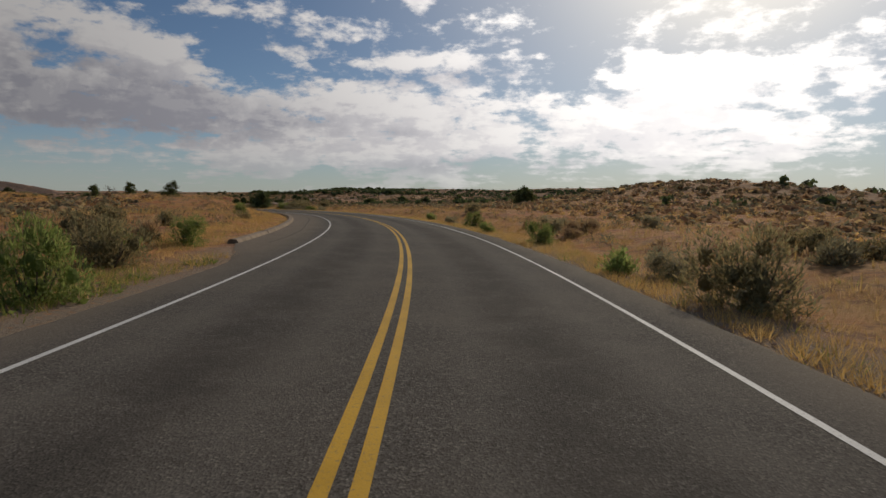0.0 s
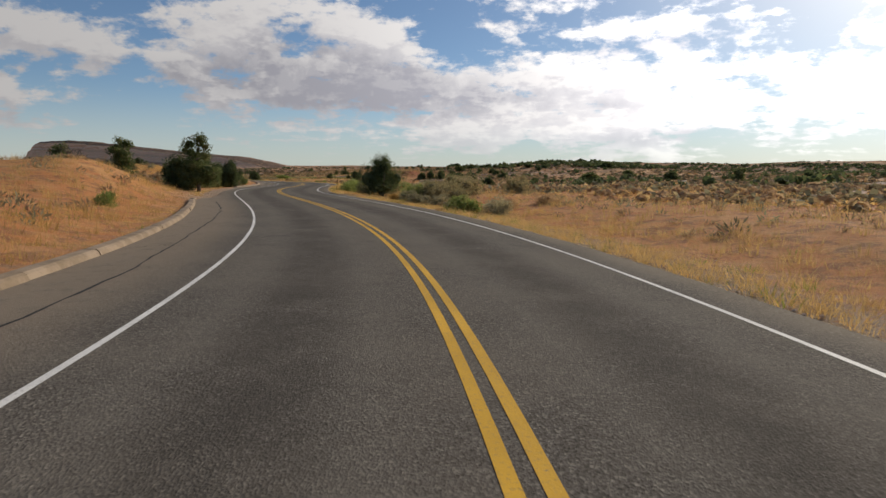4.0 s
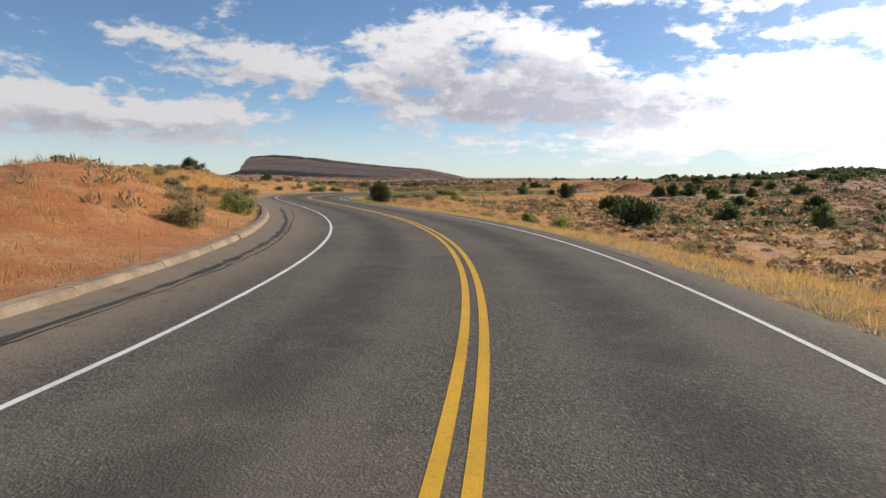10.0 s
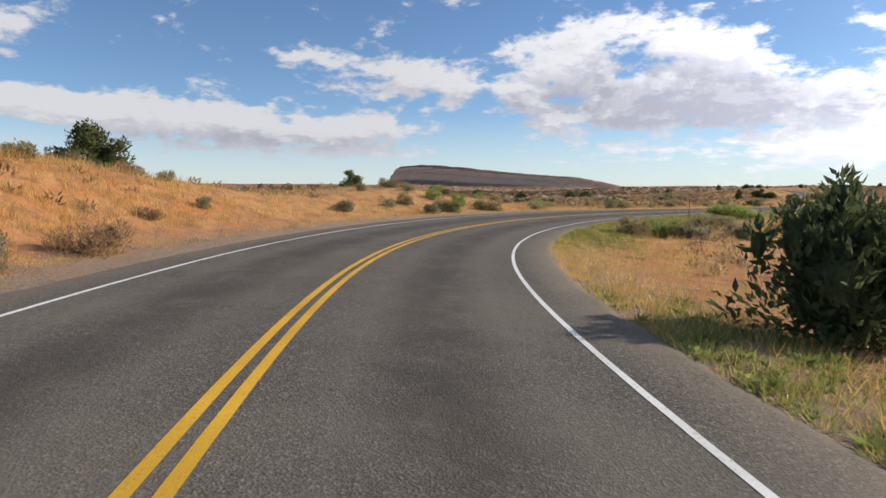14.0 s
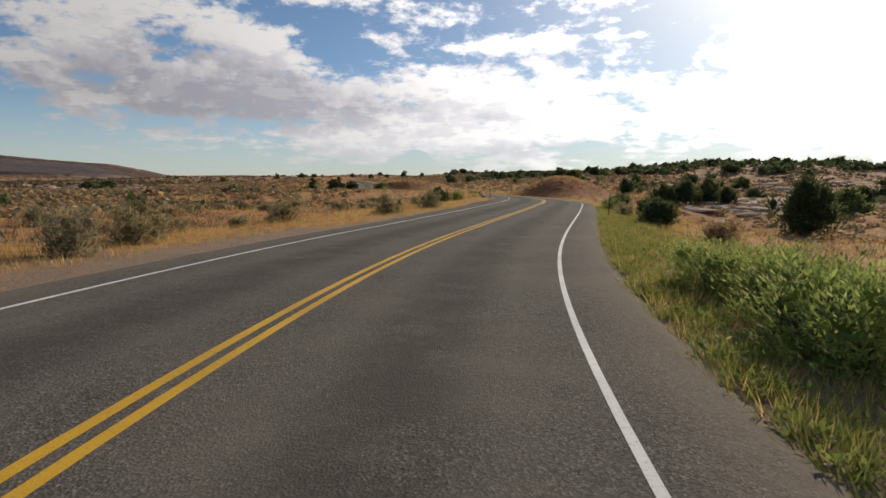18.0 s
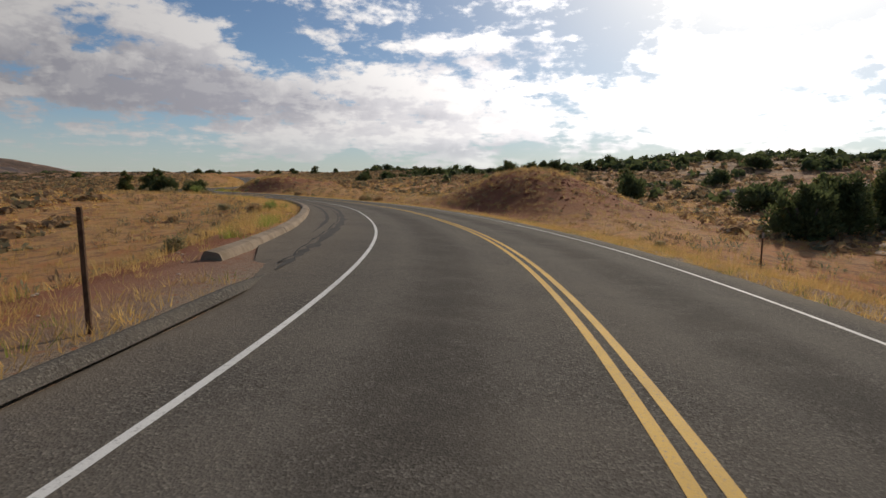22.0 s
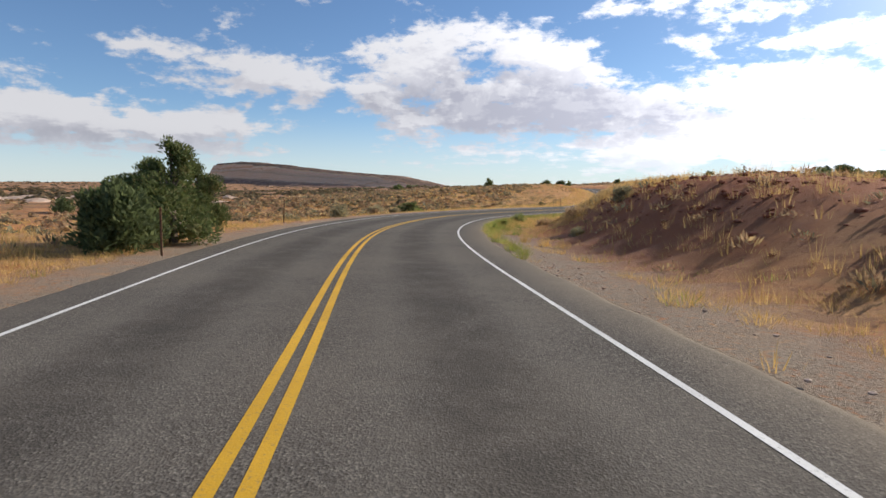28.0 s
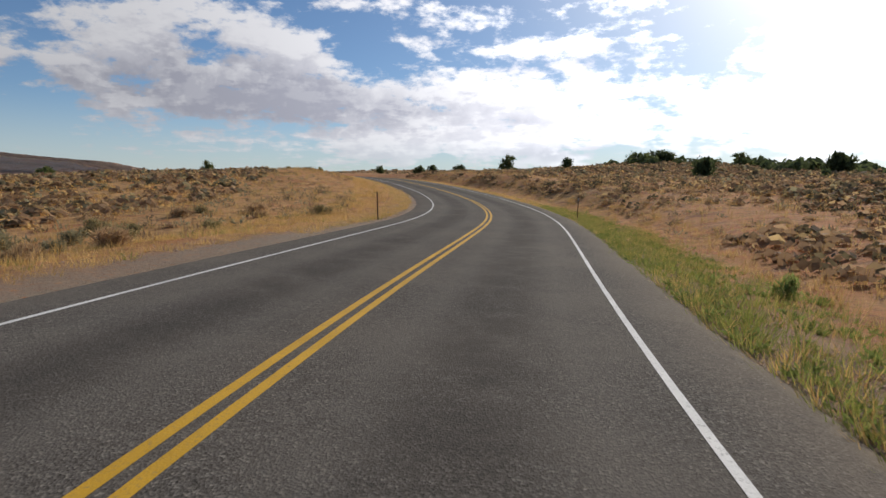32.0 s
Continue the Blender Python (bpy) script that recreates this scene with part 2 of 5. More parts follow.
    both = g.mix(g.math("MULTIPLY", cover, g.math("ADD", 0.45, g.math("MULTIPLY", low, 0.52))), hazy, lit.outputs[0])
    haze = g.math("ADD", g.math("MULTIPLY", glow, 0.72), g.math("MULTIPLY", core, 0.9), clamp=True)
    veil = g.mix(haze, both, (23.6, 23.6, 23.6))
    back = tree.nodes.new("ShaderNodeBackground")
    back.inputs["Strength"].default_value = SKY
    link(tree, veil, back.inputs[0])
    out = tree.nodes.new("ShaderNodeOutputWorld")
    link(tree, back.outputs[0], out.inputs[0])


sky_world()
sun_data = bpy.data.lights.new("sun", "SUN")
sun_data.energy, sun_data.angle, sun_data.color = SUN, radians(1.5), (1.0, 0.93, 0.82)
sun_lamp = new("sun", sun_data)
sun_lamp.matrix_world = look(
    (80 * math.sin(radians(-SUN_AZ)), 80 * math.cos(radians(SUN_AZ)), 80 * math.tan(radians(SUN_EL))), (0, 0, 0))


# ---- materials ----
def material(name, rough=0.9):
    m = bpy.data.materials.new(name)
    m.use_nodes = True
    g = Nodes(m.node_tree)
    shader = m.node_tree.nodes["Principled BSDF"]
    shader.inputs["Roughness"].default_value = rough
    shader.inputs["Specular IOR Level"].default_value = 0.25
    return m, g, shader


def place(g):
    return g.tree.nodes.new("ShaderNodeNewGeometry").outputs["Position"]


def island(g):
    return g.tree.nodes.new("ShaderNodeNewGeometry").outputs["Random Per Island"]


def bump(g, shader, height, strength, distance):
    n = g.tree.nodes.new("ShaderNodeBump")
    n.inputs["Strength"].default_value, n.inputs["Distance"].default_value = strength, distance
    link(g.tree, height, n.inputs["Height"])
    link(g.tree, n.outputs[0], shader.inputs["Normal"])


def attribute(g, name):
    n = g.tree.nodes.new("ShaderNodeAttribute")
    n.attribute_name = name
    return n.outputs["Fac"]


def asphalt():
    m, g, s = material("asphalt", 0.95)
    s.inputs["Specular IOR Level"].default_value = 0.1
    p = place(g)
    chips = g.tree.nodes.new("ShaderNodeTexVoronoi")
    chips.inputs["Scale"].default_value = 58.0
    link(g.tree, p, chips.inputs["Vector"])
    stone = g.ramp(chips.outputs["Color"], [(0.1, (0.05, 0.043, 0.036)), (0.42, (0.105, 0.092, 0.078)), (0.7, (0.15, 0.132, 0.112)), (0.92, (0.27, 0.238, 0.2))])
    fine = g.noise(p, 30.0, 5.0, 0.75)
    c = g.mix(g.math("MULTIPLY", g.remap(fine, 0.4, 0.72), 0.8), stone, (0.104, 0.09, 0.075))
    patch = g.noise(p, 7.0, 5.0, 0.7)
    c = g.mix(g.math("MULTIPLY", g.remap(patch, 0.5, 0.7), 0.35), c, (0.075, 0.065, 0.055))
    wide = g.noise(p, 0.35, 5.0, 0.6)
    c = g.mix(g.math("MULTIPLY", g.remap(wide, 0.38, 0.68), 0.5), c, (0.178, 0.152, 0.123))
    # rubber and oil where the wheels run
    track = attribute(g, "track")
    streak = g.math("MULTIPLY", track, g.remap(g.noise(p, 1.1, 6.0, 0.65), 0.22, 0.6))
    c = g.mix(g.math("MULTIPLY", streak, 0.68), c, (0.06, 0.052, 0.044))
    wheel = attribute(g, "wheel")
    c = g.mix(g.math("MULTIPLY", wheel, g.remap(g.noise(p, 2.0, 6.0, 0.7), 0.3, 0.65, 0.1, 0.45)), c, (0.175, 0.155, 0.13))
    blot = g.remap(g.noise(p, 0.55, 7.0, 0.7), 0.6, 0.7)
    c = g.mix(g.math("MULTIPLY", blot, 0.3), c, (0.055, 0.048, 0.042))
    dust = attribute(g, "dust")
    c = g.mix(g.math("MULTIPLY", dust, g.remap(g.noise(p, 2.2, 6.0, 0.7), 0.2, 0.5)), c, (0.27, 0.212, 0.155))
    link(g.tree, c, s.inputs["Base Color"])
    bump(g, s, g.math("ADD", chips.outputs["Distance"], fine), 0.5, 0.01)
    return m


def paint(name, colour, worn):
    m, g, s = material(name, 0.7)
    p = place(g)
    chip = g.remap(g.noise(p, 26.0, 6.0, 0.8), 0.52, 0.70)
    tone = g.noise(p, 0.8, 5.0)
    c = g.mix(g.remap(tone, 0.3, 0.75), colour, tuple(v * 0.78 for v in colour))
    c = g.mix(g.math("MULTIPLY", chip, worn), c, (0.14, 0.125, 0.11))
    link(g.tree, c, s.inputs["Base Color"])
    bump(g, s, g.noise(p, 60.0, 3.0), 0.4, 0.006)
    return m


def ground_mat():
    m, g, s = material("desert_soil", 0.95)
    p = place(g)
    a = g.noise(p, 0.09, 5.0)
    b = g.noise(p, 0.7, 6.0, 0.62)
    d = g.noise(p, 7.0, 6.0, 0.7)
    c = g.mix(g.remap(a, 0.38, 0.62), (0.50, 0.18, 0.062), (0.58, 0.245, 0.09))
    c = g.mix(g.remap(b, 0.42, 0.66), c, (0.60, 0.30, 0.12))
    c = g.mix(g.math("MULTIPLY", g.remap(d, 0.46, 0.68), 0.6), c, (0.30, 0.125, 0.056))
    c = g.mix(g.math("MULTIPLY", g.math("MULTIPLY", attribute(g, "straw"), 0.6), g.remap(b, 0.25, 0.55)), c, (0.58, 0.37, 0.15))
    mottle = g.remap(g.noise(p, 1.3, 7.0, 0.72), 0.49, 0.59)
    c = g.mix(g.math("MULTIPLY", g.math("MULTIPLY", mottle, attribute(g, "open")), 0.65), c, (0.24, 0.125, 0.07))
    c = g.mix(g.math("MULTIPLY", attribute(g, "red"), g.remap(b, 0.2, 0.45)), c, (0.34, 0.118, 0.055))
    c = g.mix(g.math("MULTIPLY", attribute(g, "pale"), g.remap(g.noise(p, 0.22, 5.0, 0.6), 0.46, 0.6)), c, (0.54, 0.36, 0.24))
    gravel = g.mix(g.remap(g.noise(p, 30.0, 4.0, 0.7), 0.4, 0.6), (0.23, 0.17, 0.12), (0.40, 0.31, 0.225))
    c = g.mix(g.math("MULTIPLY", attribute(g, "verge"), g.remap(d, 0.25, 0.5)), c, gravel)
    c = g.mix(g.math("MULTIPLY", attribute(g, "far"), g.remap(g.noise(p, 0.16, 8.0, 0.74), 0.42, 0.55)), c, (0.19, 0.115, 0.068))
    link(g.tree, c, s.inputs["Base Color"])
    bump(g, s, g.math("ADD", d, g.noise(p, 40.0, 4.0, 0.7)), 0.9, 0.05)
    return m


def mesa_mat():
    m, g, s = material("mesa_rock", 0.95)
    p = place(g)
    sep = g.tree.nodes.new("ShaderNodeSeparateXYZ")
    link(g.tree, p, sep.inputs[0])
    bend = g.math("ADD", sep.outputs[2], g.math("MULTIPLY", g.noise(p, 0.02, 5.0), 30.0))
    strata = g.tree.nodes.new("ShaderNodeTexNoise")
    strata.noise_dimensions = "1D"
    strata.inputs["Scale"].default_value, strata.inputs["Detail"].default_value = 0.16, 5.0
    link(g.tree, bend, strata.inputs["W"])
    c = g.ramp(strata.outputs[0], [(0.3, (0.72, 0.38, 0.22)), (0.48, (0.88, 0.56, 0.36)), (0.6, (0.78, 0.45, 0.28)), (0.72, (0.9, 0.62, 0.42))])
    bush = g.remap(g.noise(p, 0.05, 7.0, 0.7), 0.3, 0.5)
    c = g.mix(g.math("MULTIPLY", bush, attribute(g, "scrub")), c, (0.2, 0.12, 0.085))
    c = g.mix(g.math("MULTIPLY", attribute(g, "cap"), 0.8), c, (0.10, 0.065, 0.045))
    link(g.tree, c, s.inputs["Base Color"])
    bump(g, s, g.noise(p, 0.09, 7.0, 0.7), 1.0, 4.0)
    return m


def leaf_mat(name, dark, light, dry=None, thin=0.42):
    m, g, s = material(name, 0.75)
    r = island(g)
    c = g.mix(r, dark, light)
    c = g.mix(g.remap(g.noise(place(g), 1.8, 4.0), 0.4, 0.7), c, tuple((a + b) * 0.42 for a, b in zip(dark, light)))
    if dry:
        c = g.mix(g.remap(g.math("FRACT", g.math("MULTIPLY", r, 7.31)), 0.72, 0.9), c, dry)
    ob = g.tree.nodes.new("ShaderNodeObjectInfo").outputs["Random"]
    hsv = g.tree.nodes.new("ShaderNodeHueSaturation")
    link(g.tree, c, hsv.inputs["Color"])
    link(g.tree, g.remap(ob, 0, 1, 0.75, 1.2, False), hsv.inputs["Value"])
    link(g.tree, hsv.outputs[0], s.inputs["Base Color"])
    s.inputs["Subsurface Weight"].default_value = 0.0
    # thin leaves let some light through
    t = g.tree.nodes.new("ShaderNodeBsdfTranslucent")
    link(g.tree, hsv.outputs[0], t.inputs[0])
    mx = g.tree.nodes.new("ShaderNodeMixShader")
    mx.inputs[0].default_value = thin
    link(g.tree, s.outputs[0], mx.inputs[1])
    link(g.tree, t.outputs[0], mx.inputs[2])
    link(g.tree, mx.outputs[0], g.tree.nodes["Material Output"].inputs[0])
    return m


def plain(name, dark, light, scale, rough=0.9, depth=0.01):
    m, g, s = material(name, rough)
    p = place(g)
    n = g.noise(p, scale, 6.0, 0.65)
    c = g.mix(g.remap(n, 0.35, 0.65), dark, light)
    c = g.mix(g.math("MULTIPLY", g.remap(g.noise(p, scale * 7, 5.0, 0.7), 0.5, 0.75), 0.4), c, tuple(v * 0.55 for v in dark))
    link(g.tree, c, s.inputs["Base Color"])
    bump(g, s, g.noise(p, scale * 4, 5.0, 0.7), 0.7, depth)
    return m


M_ASPHALT = asphalt()
M_WHITE = paint("white_line", (0.78, 0.76, 0.72), 0.75)
M_YELLOW = paint("yellow_line", (0.72, 0.40, 0.03), 0.7)
M_SOIL = ground_mat()
M_MESA = mesa_mat()
M_KERB = plain("kerb_concrete", (0.22, 0.16, 0.105), (0.34, 0.255, 0.18), 1.6)
M_TAR = plain("tar_band", (0.04, 0.036, 0.032), (0.075, 0.066, 0.057), 3.5)
M_CRACK = plain("tar_crack", (0.02, 0.02, 0.02), (0.04, 0.036, 0.032), 8.0)
M_POST = plain("rusty_post", (0.09, 0.045, 0.025), (0.17, 0.09, 0.05), 9.0)
M_PLATE = plain("marker_plate", (0.32, 0.3, 0.26), (0.45, 0.42, 0.37), 9.0, 0.6)
M_BARK = plain("bark", (0.10, 0.075, 0.055), (0.2, 0.155, 0.12), 8.0)
M_CLOD = plain("red_clod", (0.17, 0.055, 0.03), (0.32, 0.105, 0.055), 2.5)
M_ROCK = plain("pale_rock", (0.42, 0.27, 0.19), (0.60, 0.46, 0.36), 0.9, 0.95, 0.05)
M_JUNIPER = leaf_mat("juniper_leaf", (0.06, 0.08, 0.034), (0.17, 0.2, 0.08), None, 0.5)
M_PINON = leaf_mat("pinyon_leaf", (0.075, 0.105, 0.036), (0.21, 0.245, 0.085), (0.24, 0.23, 0.09), 0.5)
M_OLIVE = leaf_mat("olive_leaf", (0.19, 0.165, 0.08), (0.40, 0.34, 0.175), (0.44, 0.33, 0.16), 0.55)
M_SAGE = leaf_mat("sage_leaf", (0.22, 0.20, 0.115), (0.46, 0.41, 0.25), (0.50, 0.39, 0.2), 0.5)
M_BRUSH = leaf_mat("dry_brush", (0.27, 0.17, 0.10), (0.52, 0.35, 0.2), (0.62, 0.44, 0.21), 0.55)
M_GREENBUSH = leaf_mat("green_shrub_leaf", (0.17, 0.22, 0.055), (0.40, 0.47, 0.14), (0.44, 0.42, 0.15), 0.55)
M_SCRUB = leaf_mat("dark_scrub", (0.12, 0.10, 0.06), (0.27, 0.215, 0.12), (0.33, 0.22, 0.12), 0.5)
M_DRYGRASS = leaf_mat("dry_grass", (0.55, 0.33, 0.11), (0.86, 0.59, 0.24), (0.62, 0.4, 0.13), 0.5)
M_GREENGRASS = leaf_mat("green_grass", (0.22, 0.26, 0.05), (0.52, 0.54, 0.13), (0.6, 0.47, 0.16), 0.5)
M_GOLD = leaf_mat("golden_brush", (0.42, 0.22, 0.05), (0.66, 0.40, 0.11), None, 0.5)


# ---- the road's line ----
STEP = 1.0
HALF = 3.25  # from the middle line to each white line
knots = np.arange(len(ROAD_BEND)) * 8.0
along = np.arange(-40.0, 8.0 * (len(ROAD_BEND) - 1) + 30.0, STEP)
bend = np.interp(along, knots, np.array(ROAD_BEND) / 1000.0)
bend[along < 0] = 0.0
heading = np.concatenate([[0], np.cumsum((bend[1:] + bend[:-1]) / 2 * STEP)])
start = int(np.argmin(abs(along)))
heading += ROAD_START[2] - heading[start]
step_x, step_y = -np.sin(heading), np.cos(heading)
road_x = np.concatenate([[0], np.cumsum((step_x[1:] + step_x[:-1]) / 2 * STEP)])
road_y = np.concatenate([[0], np.cumsum((step_y[1:] + step_y[:-1]) / 2 * STEP)])
road_x += ROAD_START[0] - road_x[start]
road_y += ROAD_START[1] - road_y[start]


def on_road(s, d, z=0.0):
    """The place s metres along the road and d metres to the right of its middle line."""
    x, y, h = (np.interp(s, along, v) for v in (road_x, road_y, heading))
    return x + np.cos(h) * d, y + np.sin(h) * d, z


def road_near(x, y):
    """For arrays of places: the distance to the right of the road's middle line, and the way along it."""
    x, y = np.asarray(x, float).ravel(), np.asarray(y, float).ravel()
    near, where = np.full(len(x), 1e9), np.zeros(len(x), int)
    for k in range(0, len(x), 20000):
        q = (x[k:k + 20000, None] - road_x[None, ::4]) ** 2 + (y[k:k + 20000, None] - road_y[None, ::4]) ** 2
        where[k:k + 20000] = q.argmin(1) * 4
    best = where.copy()
    for off in (-3, -2, -1, 0, 1, 2, 3):
        w = np.clip(where + off, 0, len(road_x) - 1)
        q = (x - road_x[w]) ** 2 + (y - road_y[w]) ** 2
        take = q < near
        near[take], best[take] = q[take], w[take]
    h = heading[best]
    d = (x - road_x[best]) * np.cos(h) + (y - road_y[best]) * np.sin(h)
    e = -(x - road_x[best]) * np.sin(h) + (y - road_y[best]) * np.cos(h)
    side = np.where(d >= 0, 1.0, -1.0)
    return np.where(abs(e) > 1.5, side * np.hypot(d, e), d), along[best]


def fall(s, d):
    """How much higher the banked road makes a place s metres along and d metres to its right; the land takes up the slope."""
    s, d = np.asarray(s, float), np.asarray(d, float)
    reach = np.where(abs(d) < 14, d, np.sign(d) * 14 * np.clip((70 - abs(d)) / 56, 0, 1))
    # past the last bend the road climbs a low rise
    climb = np.clip((s - 450) / 95, 0, 1)
    climb = 3.2 * climb * climb * (3 - 2 * climb) * np.clip((70 - abs(d)) / 56, 0, 1)
    return -np.tan(np.radians(np.interp(s, np.arange(len(BANK)) * 12.0, BANK))) * reach + climb


# ---- shape of the land ----
def wave(x, y, size, seed):
    """Smooth rolling numbers between about -1 and 1."""
    a = seed * 1.7
    return (np.sin(x / size + a) * np.cos(y / size * 0.83 - a * 1.3) + 0.5 * np.sin(x / size * 1.9 - y / size * 1.4 + a * 2.1)
            + 0.35 * np.sin(x / size * 3.1 + y / size * 2.7 + a) * np.cos(y / size * 2.2 + a * 0.7)) / 1.6


def height(x, y, d=None, s=None):
    x, y = np.asarray(x, float), np.asarray(y, float)
    if d is None:
        d, s = (v.reshape(x.shape) for v in road_near(x, y))
    z = 0.25 * wave(x, y, 9.0, 1) + 0.7 * wave(x, y, 38.0, 2)
    for hx, hy, rx, ry, turn, hh in HILLS:
        c, q = math.cos(radians(turn)), math.sin(radians(turn))
        u, v = ((x - hx) * c + (y - hy) * q) / rx, (-(x - hx) * q + (y - hy) * c) / ry
        z = z + hh * np.exp(-(u * u + v * v))
    rough = 0.07 * wave(x, y, 1.6, 5) + 0.05 * wave(x, y, 0.8, 6)
    off = np.clip((abs(d) - 5.9) / 6.0, 0, 1)
    z = z * off * off * (3 - 2 * off) + rough * np.clip((abs(d) - 5.7) / 2, 0, 1)
    # a shallow ditch on the right, beside the pavement
    z = z - 0.28 * np.exp(-((d - 7.4) / 1.5) ** 2) - 0.06
    far = np.hypot(x + 70, y - 170)
    z = z + np.clip((far - 330) / 900, 0, 1) * (10 + 9 * wave(x, y, 160.0, 3)) + np.clip((far - 1200) / 2500, 0, 1) * 22
    return np.where(abs(d) < 4.3, -0.12, z) + fall(s, d)


# ---- helpers that make meshes ----
def mesh_of(name, verts, faces, mats, smooth=False, picks=None):
    me = bpy.data.meshes.new(name)
    verts, faces = np.asarray(verts, np.float32), np.asarray(faces, np.int32)
    n = faces.shape[1]
    me.vertices.add(len(verts))
    me.vertices.foreach_set("co", verts.ravel())
    me.loops.add(faces.size)
    me.loops.foreach_set("vertex_index", faces.ravel())
    me.polygons.add(len(faces))
    me.polygons.foreach_set("loop_start", np.arange(len(faces), dtype=np.int32) * n)
    for m in mats if isinstance(mats, (list, tuple)) else [mats]:
        me.materials.append(m)
    if picks is not None:
        me.polygons.foreach_set("material_index", np.asarray(picks, np.int32))
    me.polygons.foreach_set("use_smooth", np.full(len(faces), smooth))
    me.update(calc_edges=True)
    return me


def part(name, me, parent, label="", m=None):
    ob = new(name, me)
    ob.parent = parent
    if m is not None:
        ob.matrix_basis = m
    if label:
        ob["label"] = label
    return ob


def scalar(me, name, values):
    at = me.attributes.new(name, "FLOAT", "POINT")
    at.data.foreach_set("value", np.asarray(values, np.float32))


def grid_faces(nu, nv):
    i = np.arange(nu * nv).reshape(nu, nv)
    return np.stack([i[:-1, :-1], i[1:, :-1], i[1:, 1:], i[:-1, 1:]], -1).reshape(-1, 4)


def strip(name, s, ds, zs, mats, smooth=True):
    """A ribbon along the road: across it the offsets ds at the heights zs."""
    cols = [np.stack([*on_road(s, d)[:2], z + fall(s, d)], -1) for d, z in zip(ds, zs)]
    v = np.stack(cols, 0)
    return mesh_of(name, v.reshape(-1, 3), grid_faces(len(ds), len(s))[:, ::-1], mats, smooth), v
# ---- ground, road, far land ----
def ground():
    xs, ys = np.arange(-270.0, 130.01, 1.4), np.arange(-70.0, 600.01, 1.4)
    x, y = np.meshgrid(xs, ys, indexing="ij")
    d, s = road_near(x, y)
    z = height(x.ravel(), y.ravel(), d, s)
    me = mesh_of("ground", np.stack([x.ravel(), y.ravel(), z], -1), grid_faces(len(xs), len(ys)), M_SOIL, True)
    x, y = x.ravel(), y.ravel()
    shoulder = np.full(len(x), 5.0)
    for a, b in BARE:
        shoulder = np.where((d < 0) & (s > a) & (s < b), 5.3, shoulder)
    shoulder = np.where((d > 0) & (((s > 376) & (s < 400)) | ((s > 103) & (s < 111))), 5.9, shoulder)
    scalar(me, "verge", np.clip(1 - (abs(d) - shoulder) / 1.4, 0, 1))
    straw = np.clip(0.55 + 0.9 * wave(x, y, 22.0, 8), 0, 1) * np.clip((abs(d) - 5) / 3, 0, 1)
    red = np.zeros(len(x))
    for hx, hy, r in RED:
        red = np.maximum(red, np.exp(-(((x - hx) ** 2 + (y - hy) ** 2) / r ** 2) ** 2))
    pale = np.zeros(len(x))
    for hx, hy, r in PALE:
        pale = np.maximum(pale, np.exp(-((x - hx) ** 2 + (y - hy) ** 2) / r ** 2))
    sandy = np.zeros(len(x))
    for hx, hy, r in SAND:
        sandy = np.maximum(sandy, np.exp(-(((x - hx) ** 2 + (y - hy) ** 2) / r ** 2) ** 2))
    straw = straw * (1 - sandy)
    scalar(me, "straw", straw)
    scalar(me, "open", 1 - 0.85 * np.clip(sandy, 0, 1))
    scalar(me, "red", red)
    scalar(me, "pale", pale)
    scalar(me, "far", np.clip((abs(d) - 22) / 60, 0, 1) * 0.8)
    ob = tagged(new("ground", me), "red desert soil with straw-coloured patches beside the road", "ground", kind="structure")
    # the same land goes on to the horizon in wider steps
    ax = np.concatenate([np.linspace(-4600, -700, 40)[:-1], np.linspace(-700, 560, 85), np.linspace(560, 4400, 40)[1:]])
    ay = np.concatenate([np.linspace(-2600, -400, 24)[:-1], np.linspace(-400, 1000, 95), np.linspace(1000, 4600, 40)[1:]])
    x, y = np.meshgrid(ax, ay, indexing="ij")
    d, s = road_near(x, y)
    z = height(x.ravel(), y.ravel(), np.where(abs(d) < 30, 30.0, d), s)
    inside = (x.ravel() > -262) & (x.ravel() < 122) & (y.ravel() > -62) & (y.ravel() < 592)
    f = grid_faces(len(ax), len(ay))
    f = f[~inside[f].all(1)]
    me = mesh_of("far_ground", np.stack([x.ravel(), y.ravel(), z - 0.25], -1), f, M_SOIL, True)
    n = x.size
    scalar(me, "verge", np.zeros(n))
    scalar(me, "straw", np.full(n, 0.4))
    scalar(me, "red", np.zeros(n))
    scalar(me, "open", np.ones(n))
    scalar(me, "pale", np.clip(0.1 + 0.6 * wave(x.ravel(), y.ravel(), 90.0, 4), 0, 0.5))
    scalar(me, "far", np.full(n, 1.0))
    tagged(new("far_ground", me), "scrub-covered desert plain reaching the horizon", "ground", kind="structure")


